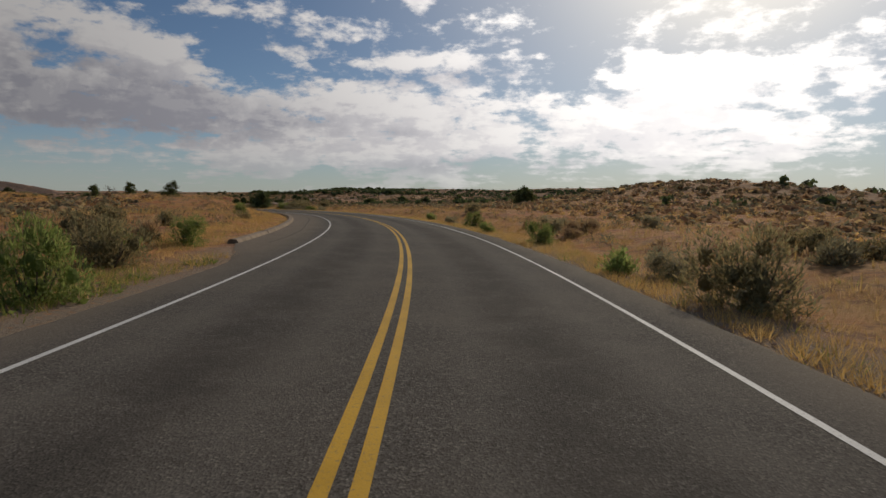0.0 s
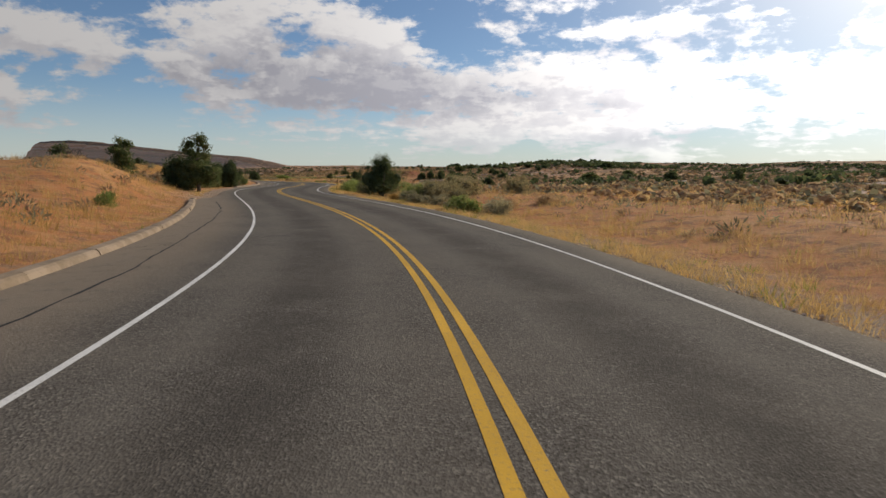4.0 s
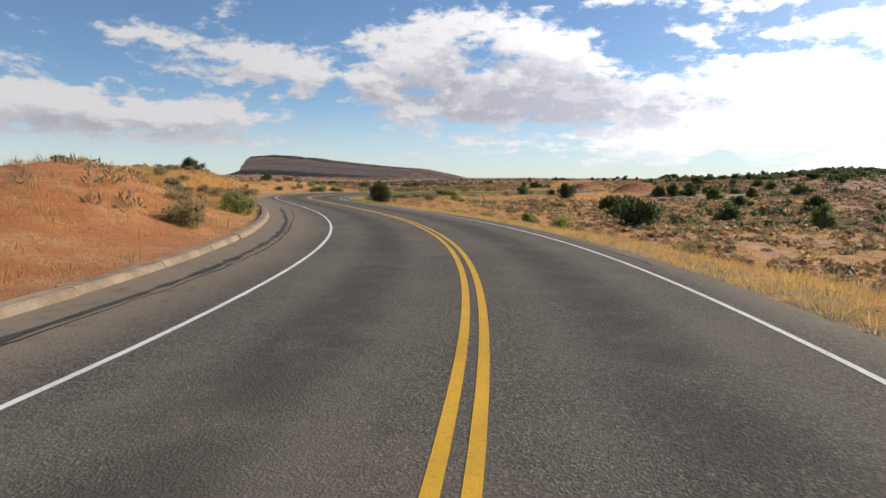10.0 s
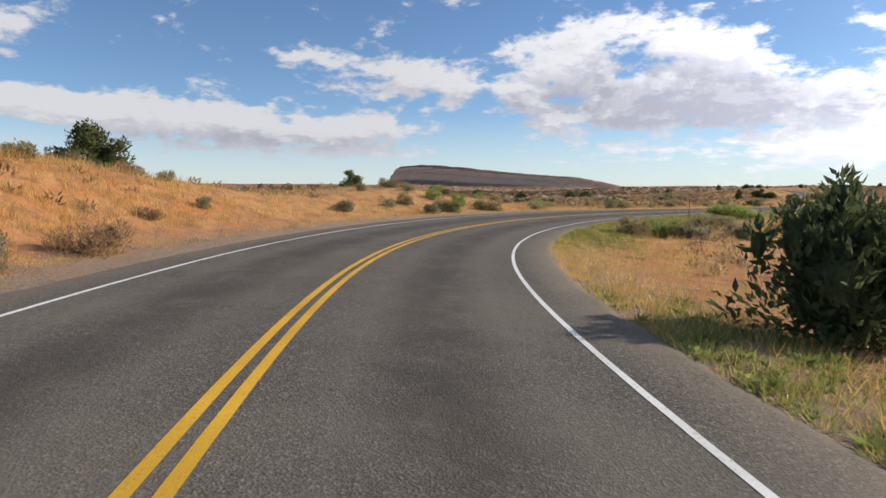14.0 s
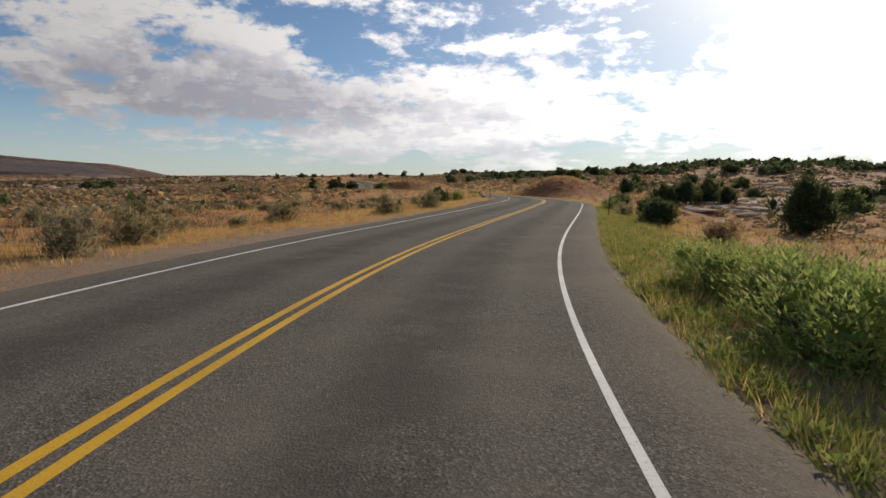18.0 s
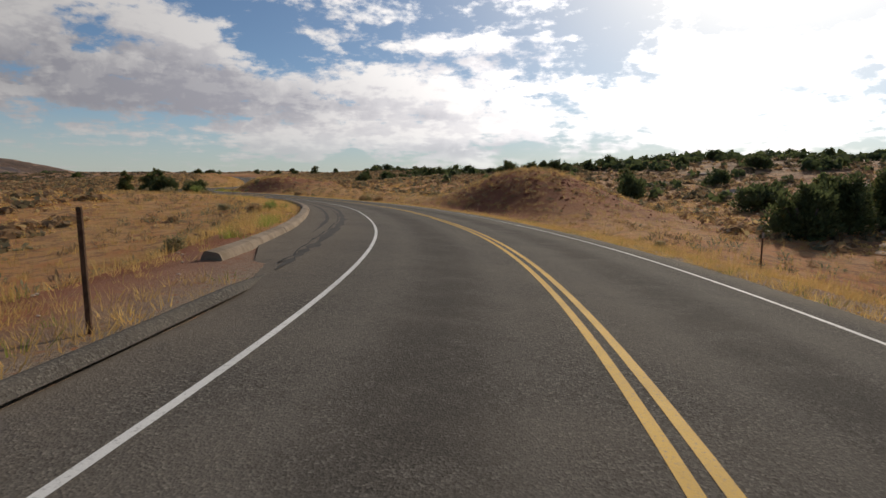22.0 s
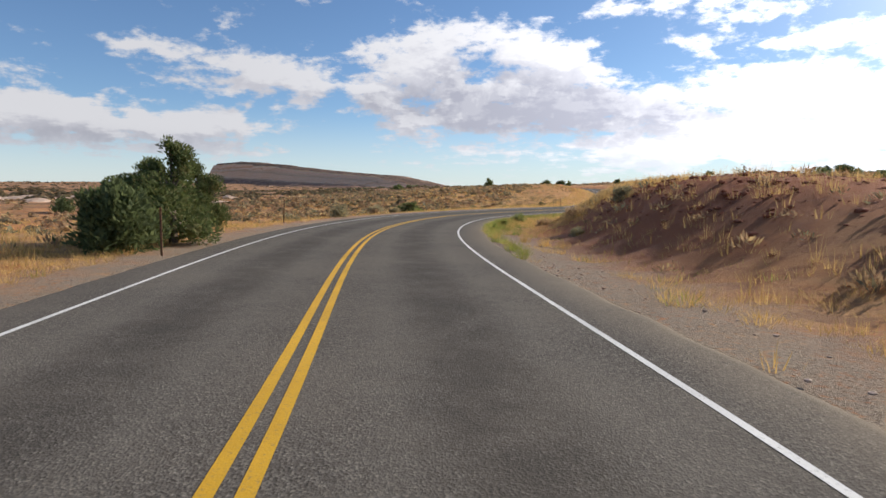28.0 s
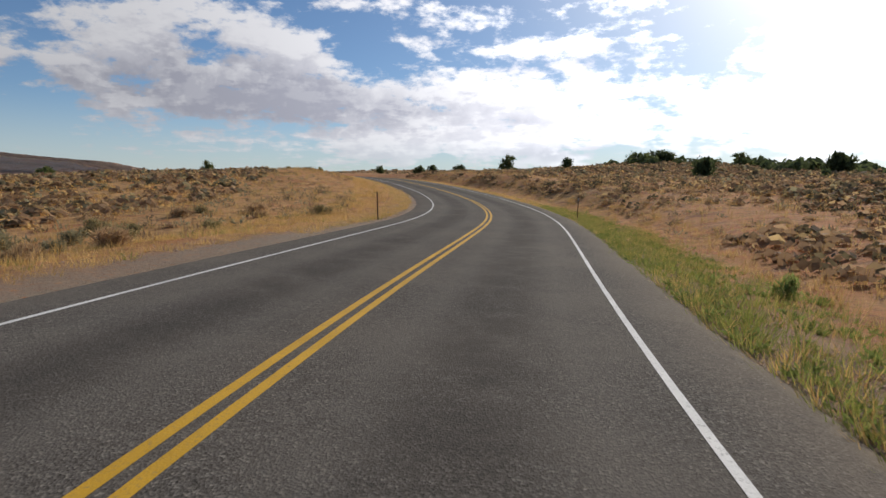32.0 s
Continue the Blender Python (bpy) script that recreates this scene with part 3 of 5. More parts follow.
def road():
    s = np.arange(along[0] + 1, along[-1] - 1, 0.5)
    left = np.full(len(s), 4.3)
    for a, b in WIDE:
        left = np.maximum(left, 4.3 + 1.34 * np.clip((s - a + 6) / 6, 0, 1) * np.clip((b + 6 - s) / 6, 0, 1))
    ds = [-5.75, -4.3, -3.4, -3.0, -2.5, -2.0, -1.65, -1.3, -0.85, -0.4, 0.4, 0.85, 1.3, 1.65, 2.0, 2.5, 3.0, 3.4, 4.1, 4.35]
    zs = [-0.035] + [0.0] * 17 + [-0.01, -0.09]
    ragged = np.array([0.09 * noise.noise((q * 0.9, 1.0, 0.0)) + 0.05 * noise.noise((q * 2.7, 5.0, 0.0)) for q in s])
    cols = []
    for d, z in zip(ds, zs):
        d = np.full(len(s), d)
        z = np.full(len(s), z)
        if d[0] == -5.75:
            d, z = -left - 0.06 - ragged * (left < 5), np.where(left > 5, -0.035, -0.08)
        elif d[0] == -4.3:
            d = np.maximum(d, -left + 0.2)
        elif d[0] > 4:
            d = d + ragged
        cols.append(np.stack([*on_road(s, d)[:2], z + fall(s, d)], -1))
    v = np.stack(cols, 0)
    me = mesh_of("road", v.reshape(-1, 3), grid_faces(len(ds), len(s))[:, ::-1], M_ASPHALT, True)
    track = {-1.65: 1.0, 1.65: 1.0, -1.3: 0.75, 1.3: 0.75, -2.0: 0.75, 2.0: 0.75, -0.85: 0.15, 0.85: 0.15}
    wheel = {-2.5: 1.0, 2.5: 1.0, -0.85: 0.9, 0.85: 0.9, -3.0: 0.4, 3.0: 0.4}
    scalar(me, "wheel", np.repeat([wheel.get(d, 0.0) for d in ds], len(s)))
    scalar(me, "track", np.repeat([track.get(d, 0.0) for d in ds], len(s)))
    dust = {-5.75: 1.0, -4.3: 0.7, 4.1: 0.45, 4.35: 1.0}
    sand = np.interp(s, [15, 60, 90, 200, 230, 300, 310], [0.75, 0.75, 1.0, 1.0, 0.5, 0.5, 0.3])
    scalar(me, "dust", np.concatenate([np.full(len(s), dust.get(d, 0.0)) * (sand if d < 0 else 0.8) for d in ds]))
    tagged(new("road", me), "worn grey chip-seal asphalt road winding through desert", "road", kind="structure")

    def line(name, d, w, mat, label):
        me, _ = strip(name, s, [d - w / 2, d + w / 2], [0.004, 0.004], mat)
        tagged(new(name, me), label, "road marking", kind="structure")

    line("edge_line", -HALF, 0.078, M_WHITE, "worn white edge line painted on asphalt")
    line("edge_line", HALF, 0.078, M_WHITE, "worn white edge line painted on asphalt")
    line("centre_line", -0.105, 0.105, M_YELLOW, "yellow stripe of a double centre line")
    line("centre_line", 0.105, 0.105, M_YELLOW, "yellow stripe of a double centre line")


def mesa():
    """The flat-topped rock ridge far off: a dark rim, a pale cliff and a scrubby talus foot."""
    n = 520
    t = np.linspace(0, 1, n)
    (ax, ay), (bx, by) = MESA_LINE
    cx, cy = ax + (bx - ax) * t, ay + (by - ay) * t
    top = np.interp(t, *MESA_TOP) + np.array([noise.noise((v * 16, 2.0, 7.0)) * 2.2 + noise.noise((v * 60, 2.0, 7.0)) * 1.2 for v in t])
    jag = np.array([noise.noise((v * 9, 3.0, 0.0)) * 22 + noise.noise((v * 30, 9.0, 0.0)) * 15 + noise.noise((v * 75, 4.0, 0.0)) * 7 for v in t])
    # offset back from the rim, share of the height, scrub, rim
    prof = [(-700, 0.0, 1, 0), (-260, 0.08, 1, 0), (-150, 0.2, 0.9, 0), (-95, 0.31, 1, 0), (-66, 0.4, 0.95, 0), (-50, 0.45, 0.7, 0), (-44, 0.5, 0, 0), (-36, 0.68, 0, 0), (-33, 0.7, 0.25, 0), (-28, 0.8, 0, 0), (-24, 0.92, 0, 0),
            (-23, 0.925, 0.3, 1), (-14, 0.975, 0.6, 1), (-3, 0.985, 1, 1), (0, 1.0, 1, 1), (30, 0.99, 1, 0.7), (60, 0.93, 1, 0), (110, 0.6, 1, 0), (200, 0.0, 1, 0)]
    v = []
    nx, ny = (by - ay), -(bx - ax)
    ln = math.hypot(nx, ny)
    nx, ny = nx / ln, ny / ln
    if nx * (-70 - cx[0]) + ny * (150 - cy[0]) < 0:
        nx, ny = -nx, -ny
    for off, k, _, _ in prof:
        off = off * (0.2 + 0.8 * np.clip(t / 0.1, 0, 1)) if off < 0 else np.full(n, float(off))
        w = jag * np.where((off > -100) & (off < 0), 1.0, 0.4)
        px, py = cx - nx * (off + w), cy - ny * (off + w)
        bumpy = np.array([noise.noise((a * 45, k * 9, 5.0)) for a in t]) * (3.0 if 0.05 < k < 0.5 else 0.6)
        v.append(np.stack([px, py, k * top + bumpy * (0 < k < 0.98) - 2], -1))
    v = np.stack(v, 0)
    me = mesh_of("mesa", v.reshape(-1, 3), grid_faces(len(prof), n), M_MESA, False)
    scalar(me, "scrub", np.repeat([p[2] for p in prof], n))
    scalar(me, "cap", np.repeat([p[3] for p in prof], n))
    tagged(new("mesa", me), "flat-topped sandstone mesa with pale cliffs and a scrubby foot", "mesa", kind="structure")


ground()
road()
mesa()
# ---- plants: shapes ----
rng = np.random.default_rng(7)


def turned(v, yaw, tilt=0.0, lean=0.0):
    """Rows of vectors turned by arrays of angles."""
    c, s = np.cos(tilt), np.sin(tilt)
    x, y, z = v[..., 0], v[..., 1] * c - v[..., 2] * s, v[..., 1] * s + v[..., 2] * c
    c, s = np.cos(lean), np.sin(lean)
    x, z = x * c + z * s, -x * s + z * c
    c, s = np.cos(yaw), np.sin(yaw)
    return np.stack([x * c - y * s, x * s + y * c, z], -1)


def leaves(centres, out, size, r, up=0.5, slim=0.55):
    """Small four-cornered sprays at the centres, roughly along the way out and upwards."""
    n = len(centres)
    way = out + r.normal(0, 0.55, (n, 3)) + np.array([0, 0, up])
    way /= np.linalg.norm(way, axis=1)[:, None] + 1e-9
    side = np.cross(way, r.normal(0, 1, (n, 3)))
    side /= np.linalg.norm(side, axis=1)[:, None] + 1e-9
    ln = (size * r.uniform(0.6, 1.5, n))[:, None]
    a = centres - way * ln * 0.5
    tip = centres + way * ln * 0.7
    v = np.stack([a, centres + side * ln * slim * 0.5, tip, centres - side * ln * slim * 0.5], 1)
    return v.reshape(-1, 3), np.arange(4 * n).reshape(n, 4)


def lobes_mesh(name, lobes, count, size, mat, r, up=0.5, slim=0.55, core=0.6):
    """A crown from ovals (x, y, z, rx, ry, rz): sprays over and inside their skins round dark uneven cores."""
    lobes = np.asarray(lobes, float)
    vol = (lobes[:, 3] * lobes[:, 5])
    pick = r.choice(len(lobes), count, p=vol / vol.sum())
    q = r.normal(0, 1, (count, 3))
    q /= np.linalg.norm(q, axis=1)[:, None]
    rad = r.uniform(0.55, 1.05, count) ** 0.7
    lump = 1 + 0.12 * np.sin(q[:, 0] * 5 + pick) + 0.1 * np.sin(q[:, 2] * 7 + pick * 2.0) + 0.07 * np.sin(q[:, 1] * 9 - pick)
    c = lobes[pick, :3] + q * lobes[pick, 3:] * (rad * lump)[:, None]
    c[:, 2] = np.maximum(c[:, 2], 0.03)
    v, f = leaves(c, q * 0.8, size, r, up, slim)
    # the cores
    nu, nv = 9, 6
    th, ph = np.meshgrid(np.linspace(0, 2 * np.pi, nu), np.linspace(0.05, np.pi - 0.05, nv), indexing="ij")
    ball = np.stack([np.cos(th) * np.sin(ph), np.sin(th) * np.sin(ph), np.cos(ph)], -1).reshape(-1, 3)
    vs, fs, base = [v], [f], len(v)
    for k, lb in enumerate(lobes):
        w = 1 + 0.2 * np.sin(ball[:, 0] * 6 + k) * np.cos(ball[:, 2] * 5 - k)
        b = lb[:3] + ball * lb[3:] * core * w[:, None]
        b[:, 2] = np.maximum(b[:, 2], 0.02)
        vs.append(b)
        fs.append(grid_faces(nu, nv) + base)
        base += len(b)
    return mesh_of(name, np.concatenate(vs), np.concatenate(fs), mat)


def limbs_mesh(name, segs, mat, sides=6):
    """Tapered limbs: rows of (start, end, radius at start, radius at end)."""
    vs, fs = [], []
    for k, (a, b, ra, rb) in enumerate(segs):
        a, b = np.array(a, float), np.array(b, float)
        w = b - a
        w /= np.linalg.norm(w) + 1e-9
        u = np.cross(w, (0.3, 0.9, 0.1))
        u /= np.linalg.norm(u) + 1e-9
        t = np.cross(w, u)
        ang = np.arange(sides) * 2 * np.pi / sides
        ring = np.cos(ang)[:, None] * u + np.sin(ang)[:, None] * t
        vs += [a + ring * ra, b + ring * rb]
        i = 2 * sides * k + np.arange(sides)
        j = 2 * sides * k + (np.arange(sides) + 1) % sides
        fs.append(np.stack([i, j, j + sides, i + sides], -1))
    return mesh_of(name, np.concatenate(vs), np.concatenate(fs), mat, True)


def tree_parts(kind, seed, tall, wide, full=1.0):
    """Meshes of a juniper (dense to the ground, upright tufts) or a pinyon (open, knobbly, bare foot)."""
    r = np.random.default_rng(seed)
    lobes, segs = [], []
    if kind == "juniper":
        n = 11
        for k in range(n):
            a, q = r.uniform(0, 6.28), r.uniform(0, 0.33) if k else 0
            h = tall * r.uniform(0.24, 0.62) * (1 - 0.5 * q)
            lobes.append((math.cos(a) * q * wide, math.sin(a) * q * wide, h, wide * r.uniform(0.16, 0.25), wide * r.uniform(0.16, 0.25), tall * r.uniform(0.24, 0.36)))
        for k in range(9):
            a, q = r.uniform(0, 6.28), r.uniform(0.05, 0.36)
            top = tall * (1.0 - 0.75 * q) * r.uniform(0.82, 1.0)
            lobes.append((math.cos(a) * q * wide, math.sin(a) * q * wide, top - tall * 0.15, wide * 0.085, wide * 0.085, tall * 0.17))
        lobes.append((0, 0, tall * 0.22, wide * 0.46, wide * 0.46, tall * 0.22))
        crown = lobes_mesh("crown", lobes, int(5200 * full * max(1.0, tall / 3)), 0.14 / full ** 0.5, M_JUNIPER, r, 0.8, 0.45, 0.46)
        for k in range(6):
            a = r.uniform(0, 6.28)
            segs.append(((0.05 * math.cos(a), 0.05 * math.sin(a), 0.0), (math.cos(a) * wide * 0.22, math.sin(a) * wide * 0.22, tall * 0.5), 0.09, 0.03))
        segs.append(((0, 0, -0.15), (0.05, 0, tall * 0.6), 0.15, 0.05))
    else:
        n = 17
        for k in range(n):
            a, u = r.uniform(0, 6.28), (k + 0.5) / n
            q = (0.42 * math.sin(math.pi * (0.25 + 0.72 * u))) * r.uniform(0.35, 1.0)
            h = tall * (0.13 + 0.81 * u)
            s = wide * r.uniform(0.13, 0.21) * (1.15 - 0.5 * u)
            lobes.append((math.cos(a) * q * wide, math.sin(a) * q * wide, h, s, s, s * 0.8))
            segs.append(((0, 0, h * 0.72), (math.cos(a) * q * wide, math.sin(a) * q * wide, h), 0.05, 0.02))
        for k in range(6):
            a = 1.05 * k + r.uniform(-0.3, 0.3)
            lobes.append((math.cos(a) * wide * 0.26, math.sin(a) * wide * 0.26, tall * r.uniform(0.12, 0.3), wide * 0.17, wide * 0.17, tall * 0.13))
        lobes.append((0, 0, tall * 0.45, wide * 0.24, wide * 0.24, tall * 0.24))
        crown = lobes_mesh("crown", lobes, int(5600 * full * max(1.0, tall / 3.5)), 0.135 / full ** 0.5, M_PINON, r, 0.5, 0.5, 0.5)
        segs.append(((0, 0, -0.2), (0.08, 0.03, tall * 0.5), 0.16, 0.08))
        segs.append(((0.08, 0.03, tall * 0.5), (0, 0, tall * 0.9), 0.08, 0.02))
    return crown, limbs_mesh("trunk", segs, M_BARK)


def shrub_parts(kind, seed, fine=1.0):
    """A shrub one metre wide: (foliage mesh, stems mesh); fine below 1 gives more and smaller leaves."""
    r = np.random.default_rng(seed)
    mat, size, up, slim, tall = {"sage": (M_SAGE, 0.085, 0.9, 0.32, 0.62), "brush": (M_BRUSH, 0.1, 1.1, 0.2, 0.55),
                                 "green": (M_GREENBUSH, 0.085, 1.0, 0.3, 0.72), "gold": (M_GOLD, 0.1, 1.3, 0.22, 0.6),
                                 "oak": (M_OLIVE, 0.075, 0.8, 0.34, 0.62)}[kind]
    lobes = [(0, 0, tall * 0.42, 0.33, 0.33, tall * 0.45), (0, 0, tall * 0.2, 0.42, 0.42, tall * 0.24), (0.05, -0.04, tall * 0.12, 0.36, 0.36, tall * 0.16)]
    for k in range(7):
        a, q = r.uniform(0, 6.28), r.uniform(0.14, 0.34)
        s = r.uniform(0.12, 0.2)
        lobes.append((math.cos(a) * q, math.sin(a) * q, tall * r.uniform(0.3, 0.72), s, s, s * 1.1))
    crown = lobes_mesh("foliage", lobes, int(1050 / fine ** 1.7), size * fine, mat, r, up, slim, 0.3)
    segs = []
    for k in range(9):
        a, q = r.uniform(0, 6.28), r.uniform(0.1, 0.34)
        segs.append(((0.03 * math.cos(a), 0.03 * math.sin(a), -0.05), (q * math.cos(a), q * math.sin(a), tall * r.uniform(0.3, 0.62)), 0.013, 0.005))
    return crown, limbs_mesh("woody_base", segs, M_BARK, 4)


SHRUBS = {k: [shrub_parts(k, 30 + 7 * i + j) for j in range(3)] for i, k in enumerate(("sage", "brush", "green", "gold", "oak"))}
WIDE_SHRUBS = {k: [shrub_parts(k, 60 + 7 * i + j, 0.47) for j in range(2)] for i, k in enumerate(("sage", "brush", "green", "gold", "oak"))}
SHRUB_LABEL = {
    "sage": ("grey-green sagebrush on red desert soil", "shrub"), "brush": ("dry brown brush among straw-coloured grass", "shrub"),
    "green": ("bright green rabbitbrush beside the road", "shrub"), "gold": ("golden dry rounded brush beside the pavement", "shrub"),
    "oak": ("olive-brown leafy shrub on sandy ground", "shrub")}


def z_at(x, y):
    return float(height(np.array([x]), np.array([y]))[0])


def shrub(kind, x, y, wide, tall=1.0, pick=0, group="desert shrubs"):
    crown, stems = WIDE_SHRUBS[kind][pick % 2] if wide > 1.45 else SHRUBS[kind][pick % 3]
    ob = new("shrub")
    tagged(ob, *SHRUB_LABEL[kind], group)
    part("foliage", crown, ob)
    part("woody_base", stems, ob)
    ob.matrix_basis = Matrix.Translation((x, y, z_at(x, y) - 0.04 * wide)) @ Matrix.Rotation(pick * 2.1 + x, 4, "Z") @ Matrix.Diagonal((wide, wide, wide * tall, 1))
    return ob


TREE_SHAPES = {}


def tree(kind, x, y, tall, wide, seed, label, full=1.0):
    key = (kind, seed, full)
    if key not in TREE_SHAPES:
        TREE_SHAPES[key] = tree_parts(kind, seed, tall, wide, full), tall, wide
    (crown, trunk), t0, w0 = TREE_SHAPES[key]
    ob = tagged(new(f"{kind}_tree"), label, "tree", f"{kind} trees")
    part("crown", crown, ob)
    part("trunk", trunk, ob)
    ob.matrix_basis = Matrix.Translation((x, y, z_at(x, y) - 0.05)) @ Matrix.Rotation(x * 1.3 + y, 4, "Z") @ Matrix.Diagonal((wide / w0, wide / w0, tall / t0, 1))
    return ob


def bare_tree(x, y, tall):
    r = np.random.default_rng(5)
    segs = [((0, 0, -0.2), (0.1, 0, tall * 0.35), 0.12, 0.09)]
    tips = [((0.1, 0, tall * 0.35), 0.09, 1.0)]
    for level in range(4):
        nxt = []
        for p, rad, ln in tips:
            for k in range(3):
                w = r.normal(0, 0.55, 3) + np.array([0, 0, 0.75])
                e = np.array(p) + w * tall * 0.17 * ln
                segs.append((p, tuple(e), rad, rad * 0.55))
                nxt.append((tuple(e), rad * 0.55, ln * 0.82))
        tips = nxt
    ob = tagged(new("bare_tree"), "leafless grey tree with fine bare branches", "tree")
    part("trunk", limbs_mesh("trunk", segs[:1], M_BARK), ob)
    part("branchwork", limbs_mesh("branchwork", segs[1:], M_BARK, 4), ob)
    ob.matrix_basis = Matrix.Translation((x, y, z_at(x, y)))


def scatter(name, label, category, template, places, mat, smooth=False):
    """Joins copies of a small template (vertices, faces) at rows of x, y, z, yaw, width, height into one mesh."""
    v, f = template
    p = np.asarray(places, float)
    n, m = len(p), len(v)
    c, s = np.cos(p[:, 3])[:, None], np.sin(p[:, 3])[:, None]
    x, y, z = v[None, :, 0] * p[:, 4, None], v[None, :, 1] * p[:, 4, None], v[None, :, 2] * p[:, 5, None]
    out = np.stack([x * c - y * s + p[:, 0, None], x * s + y * c + p[:, 1, None], z + p[:, 2, None]], -1)
    faces = f[None] + (np.arange(n) * m)[:, None, None]
    me = mesh_of(name, out.reshape(-1, 3), faces.reshape(-1, f.shape[1]), mat, smooth)
    return tagged(new(name, me), label, category, kind="stuff")


def tuft(seed, blades, spread, wide):
    """Leaning grass blades, one metre tall, each a slim spike."""
    r = np.random.default_rng(seed)
    a = r.uniform(0, 6.28, blades)
    q = r.uniform(0, spread, blades) ** 0.8
    ln = r.uniform(0.45, 1.05, blades)
    lean = r.uniform(0.1, 0.75, blades)
    base = np.stack([np.cos(a) * q * 0.5, np.sin(a) * q * 0.5, np.zeros(blades)], -1)
    out = np.stack([np.cos(a), np.sin(a), np.zeros(blades)], -1)
    side = np.stack([-np.sin(a + r.normal(0, 0.8, blades)), np.cos(a), np.zeros(blades)], -1) * wide
    tip = base + out * (lean * 0.62 * ln)[:, None] + np.array([0, 0, 1.0]) * ln[:, None]
    v = np.stack([base - side * 0.5, base + side * 0.5, tip], 1).reshape(-1, 3)
    return v, np.arange(3 * blades).reshape(blades, 3)


def clump(seed, count, size, slim=0.7):
    """A far bush one metre wide from a few dozen sprays."""
    r = np.random.default_rng(seed)
    q = r.normal(0, 1, (count, 3))
    q /= np.linalg.norm(q, axis=1)[:, None]
    q[:, 2] = abs(q[:, 2])
    c = q * r.uniform(0.2, 0.5, count)[:, None] * (1, 1, 1.0)
    return leaves(c, q, size, r, 0.8, slim)


def mound(seed, count, size):
    """A low rounded bush one metre wide: small leafy patches laid over an uneven dome."""
    r = np.random.default_rng(seed)
    q = r.normal(0, 1, (count, 3))
    q /= np.linalg.norm(q, axis=1)[:, None]
    q[:, 2] = abs(q[:, 2])
    bulge = 1 + 0.25 * np.sin(q[:, 0] * 4 + seed) * np.cos(q[:, 1] * 5 - seed)
    c = q * (r.uniform(0.34, 0.52, count) * bulge)[:, None]
    n = q + r.normal(0, 0.45, (count, 3))
    n /= np.linalg.norm(n, axis=1)[:, None]
    a = np.cross(n, r.normal(0, 1, (count, 3)))
    a /= np.linalg.norm(a, axis=1)[:, None] + 1e-9
    b = np.cross(n, a)
    ln = (size * r.uniform(0.6, 1.3, count))[:, None]
    v = np.stack([c - a * ln * 0.55, c + b * ln * 0.4, c + a * ln * 0.6, c - b * ln * 0.45], 1)
    v[..., 2] = np.maximum(v[..., 2], -0.02)
    return v.reshape(-1, 3), np.arange(4 * count).reshape(count, 4)


# ---- trees ----
tree("juniper", -14.0, 87.9, 3.7, 4.3, 11, "dense dark juniper with upright tufts beside the pavement", 6.0)
tree("pinyon", -26.7, 81.9, 4.5, 4.1, 12, "tall knobbly green pinyon pine on red sand", 2.0)
tree("juniper", -28.6, 81.8, 2.7, 2.9, 13, "low dark juniper growing against a taller pine")
tree("pinyon", -33.2, 80.8, 3.6, 3.2, 14, "green pinyon pine with a ragged top on a slope")
tree("pinyon", -38.5, 79.5, 3.4, 3.8, 15, "green pinyon pine with a ragged top on a slope")
tree("juniper", -38.4, 99.4, 3.3, 3.0, 16, "compact dark juniper on red sand")
tree("pinyon", -38.2, 95.4, 3.4, 3.6, 17, "broad green pinyon pine on red sand")
tree("juniper", -38.6, 98.2, 2.1, 2.2, 18, "low broad juniper behind taller trees")
tree("juniper", -78.0, 153.8, 2.5, 2.7, 19, "rounded juniper on the grassy verge inside the bend")
tree("pinyon", -106.4, 149.8, 2.3, 4.0, 20, "wide dome-shaped pinyon on top of the ridge")
tree("juniper", -103.2, 134.1, 1.8, 3.0, 13, "low spreading juniper on top of the ridge")
tree("pinyon", -43.0, 97.2, 3.0, 4.0, 15, "broad green pinyon pine in a small grove on red sand")
tree("pinyon", -43.8, 99.6, 2.9, 3.6, 14, "broad green pinyon pine in a small grove on red sand")
tree("juniper", -45.6, 102.4, 2.4, 3.2, 18, "low broad juniper between taller trees")
tree("juniper", -41.9, 101.4, 3.3, 3.3, 16, "large upright juniper at the edge of red sand", 2.0)
tree("pinyon", -41.6, 104.2, 1.75, 2.2, 17, "low leafy pinyon on open red sand", 1.6)
tree("juniper", -86.8, 266.4, 3.2, 4.0, 18, "large dark juniper on the rocky slope")
tree("juniper", -83.6, 268.4, 3.6, 4.4, 16, "large dark juniper on the rocky slope")
tree("pinyon", -80.4, 270.6, 3.4, 4.4, 20, "wide dark pinyon on the rocky slope")
bare_tree(-34.2, 77.5, 3.2)
bare_tree(-150.0, 183.0, 3.2)
tree("pinyon", -121.0, 171.6, 2.0, 2.6, 14, "thin low pinyon on a sandy bank")
tree("pinyon", 29.7, 76.0, 2.6, 4.2, 20, "dark dome-shaped pinyon on the open slope")
tree("juniper", -95.6, 213.0, 1.6, 2.3, 18, "broad dark juniper below the road's verge")
tree("juniper", -88.0, 216.0, 3.4, 4.2, 16, "large dark juniper on the low ground")
tree("juniper", -94.6, 223.4, 1.5, 1.7, 19, "dark juniper beside a green shrub")
tree("juniper", -114.6, 232.5, 2.2, 2.6, 11, "dark rounded juniper below the verge")
tree("juniper", -111.4, 239.6, 2.6, 3.1, 18, "dark leafy juniper beside a green rabbitbrush")
tree("juniper", -95.3, 234.2, 1.45, 2.3, 13, "low dark juniper at the edge of the verge")
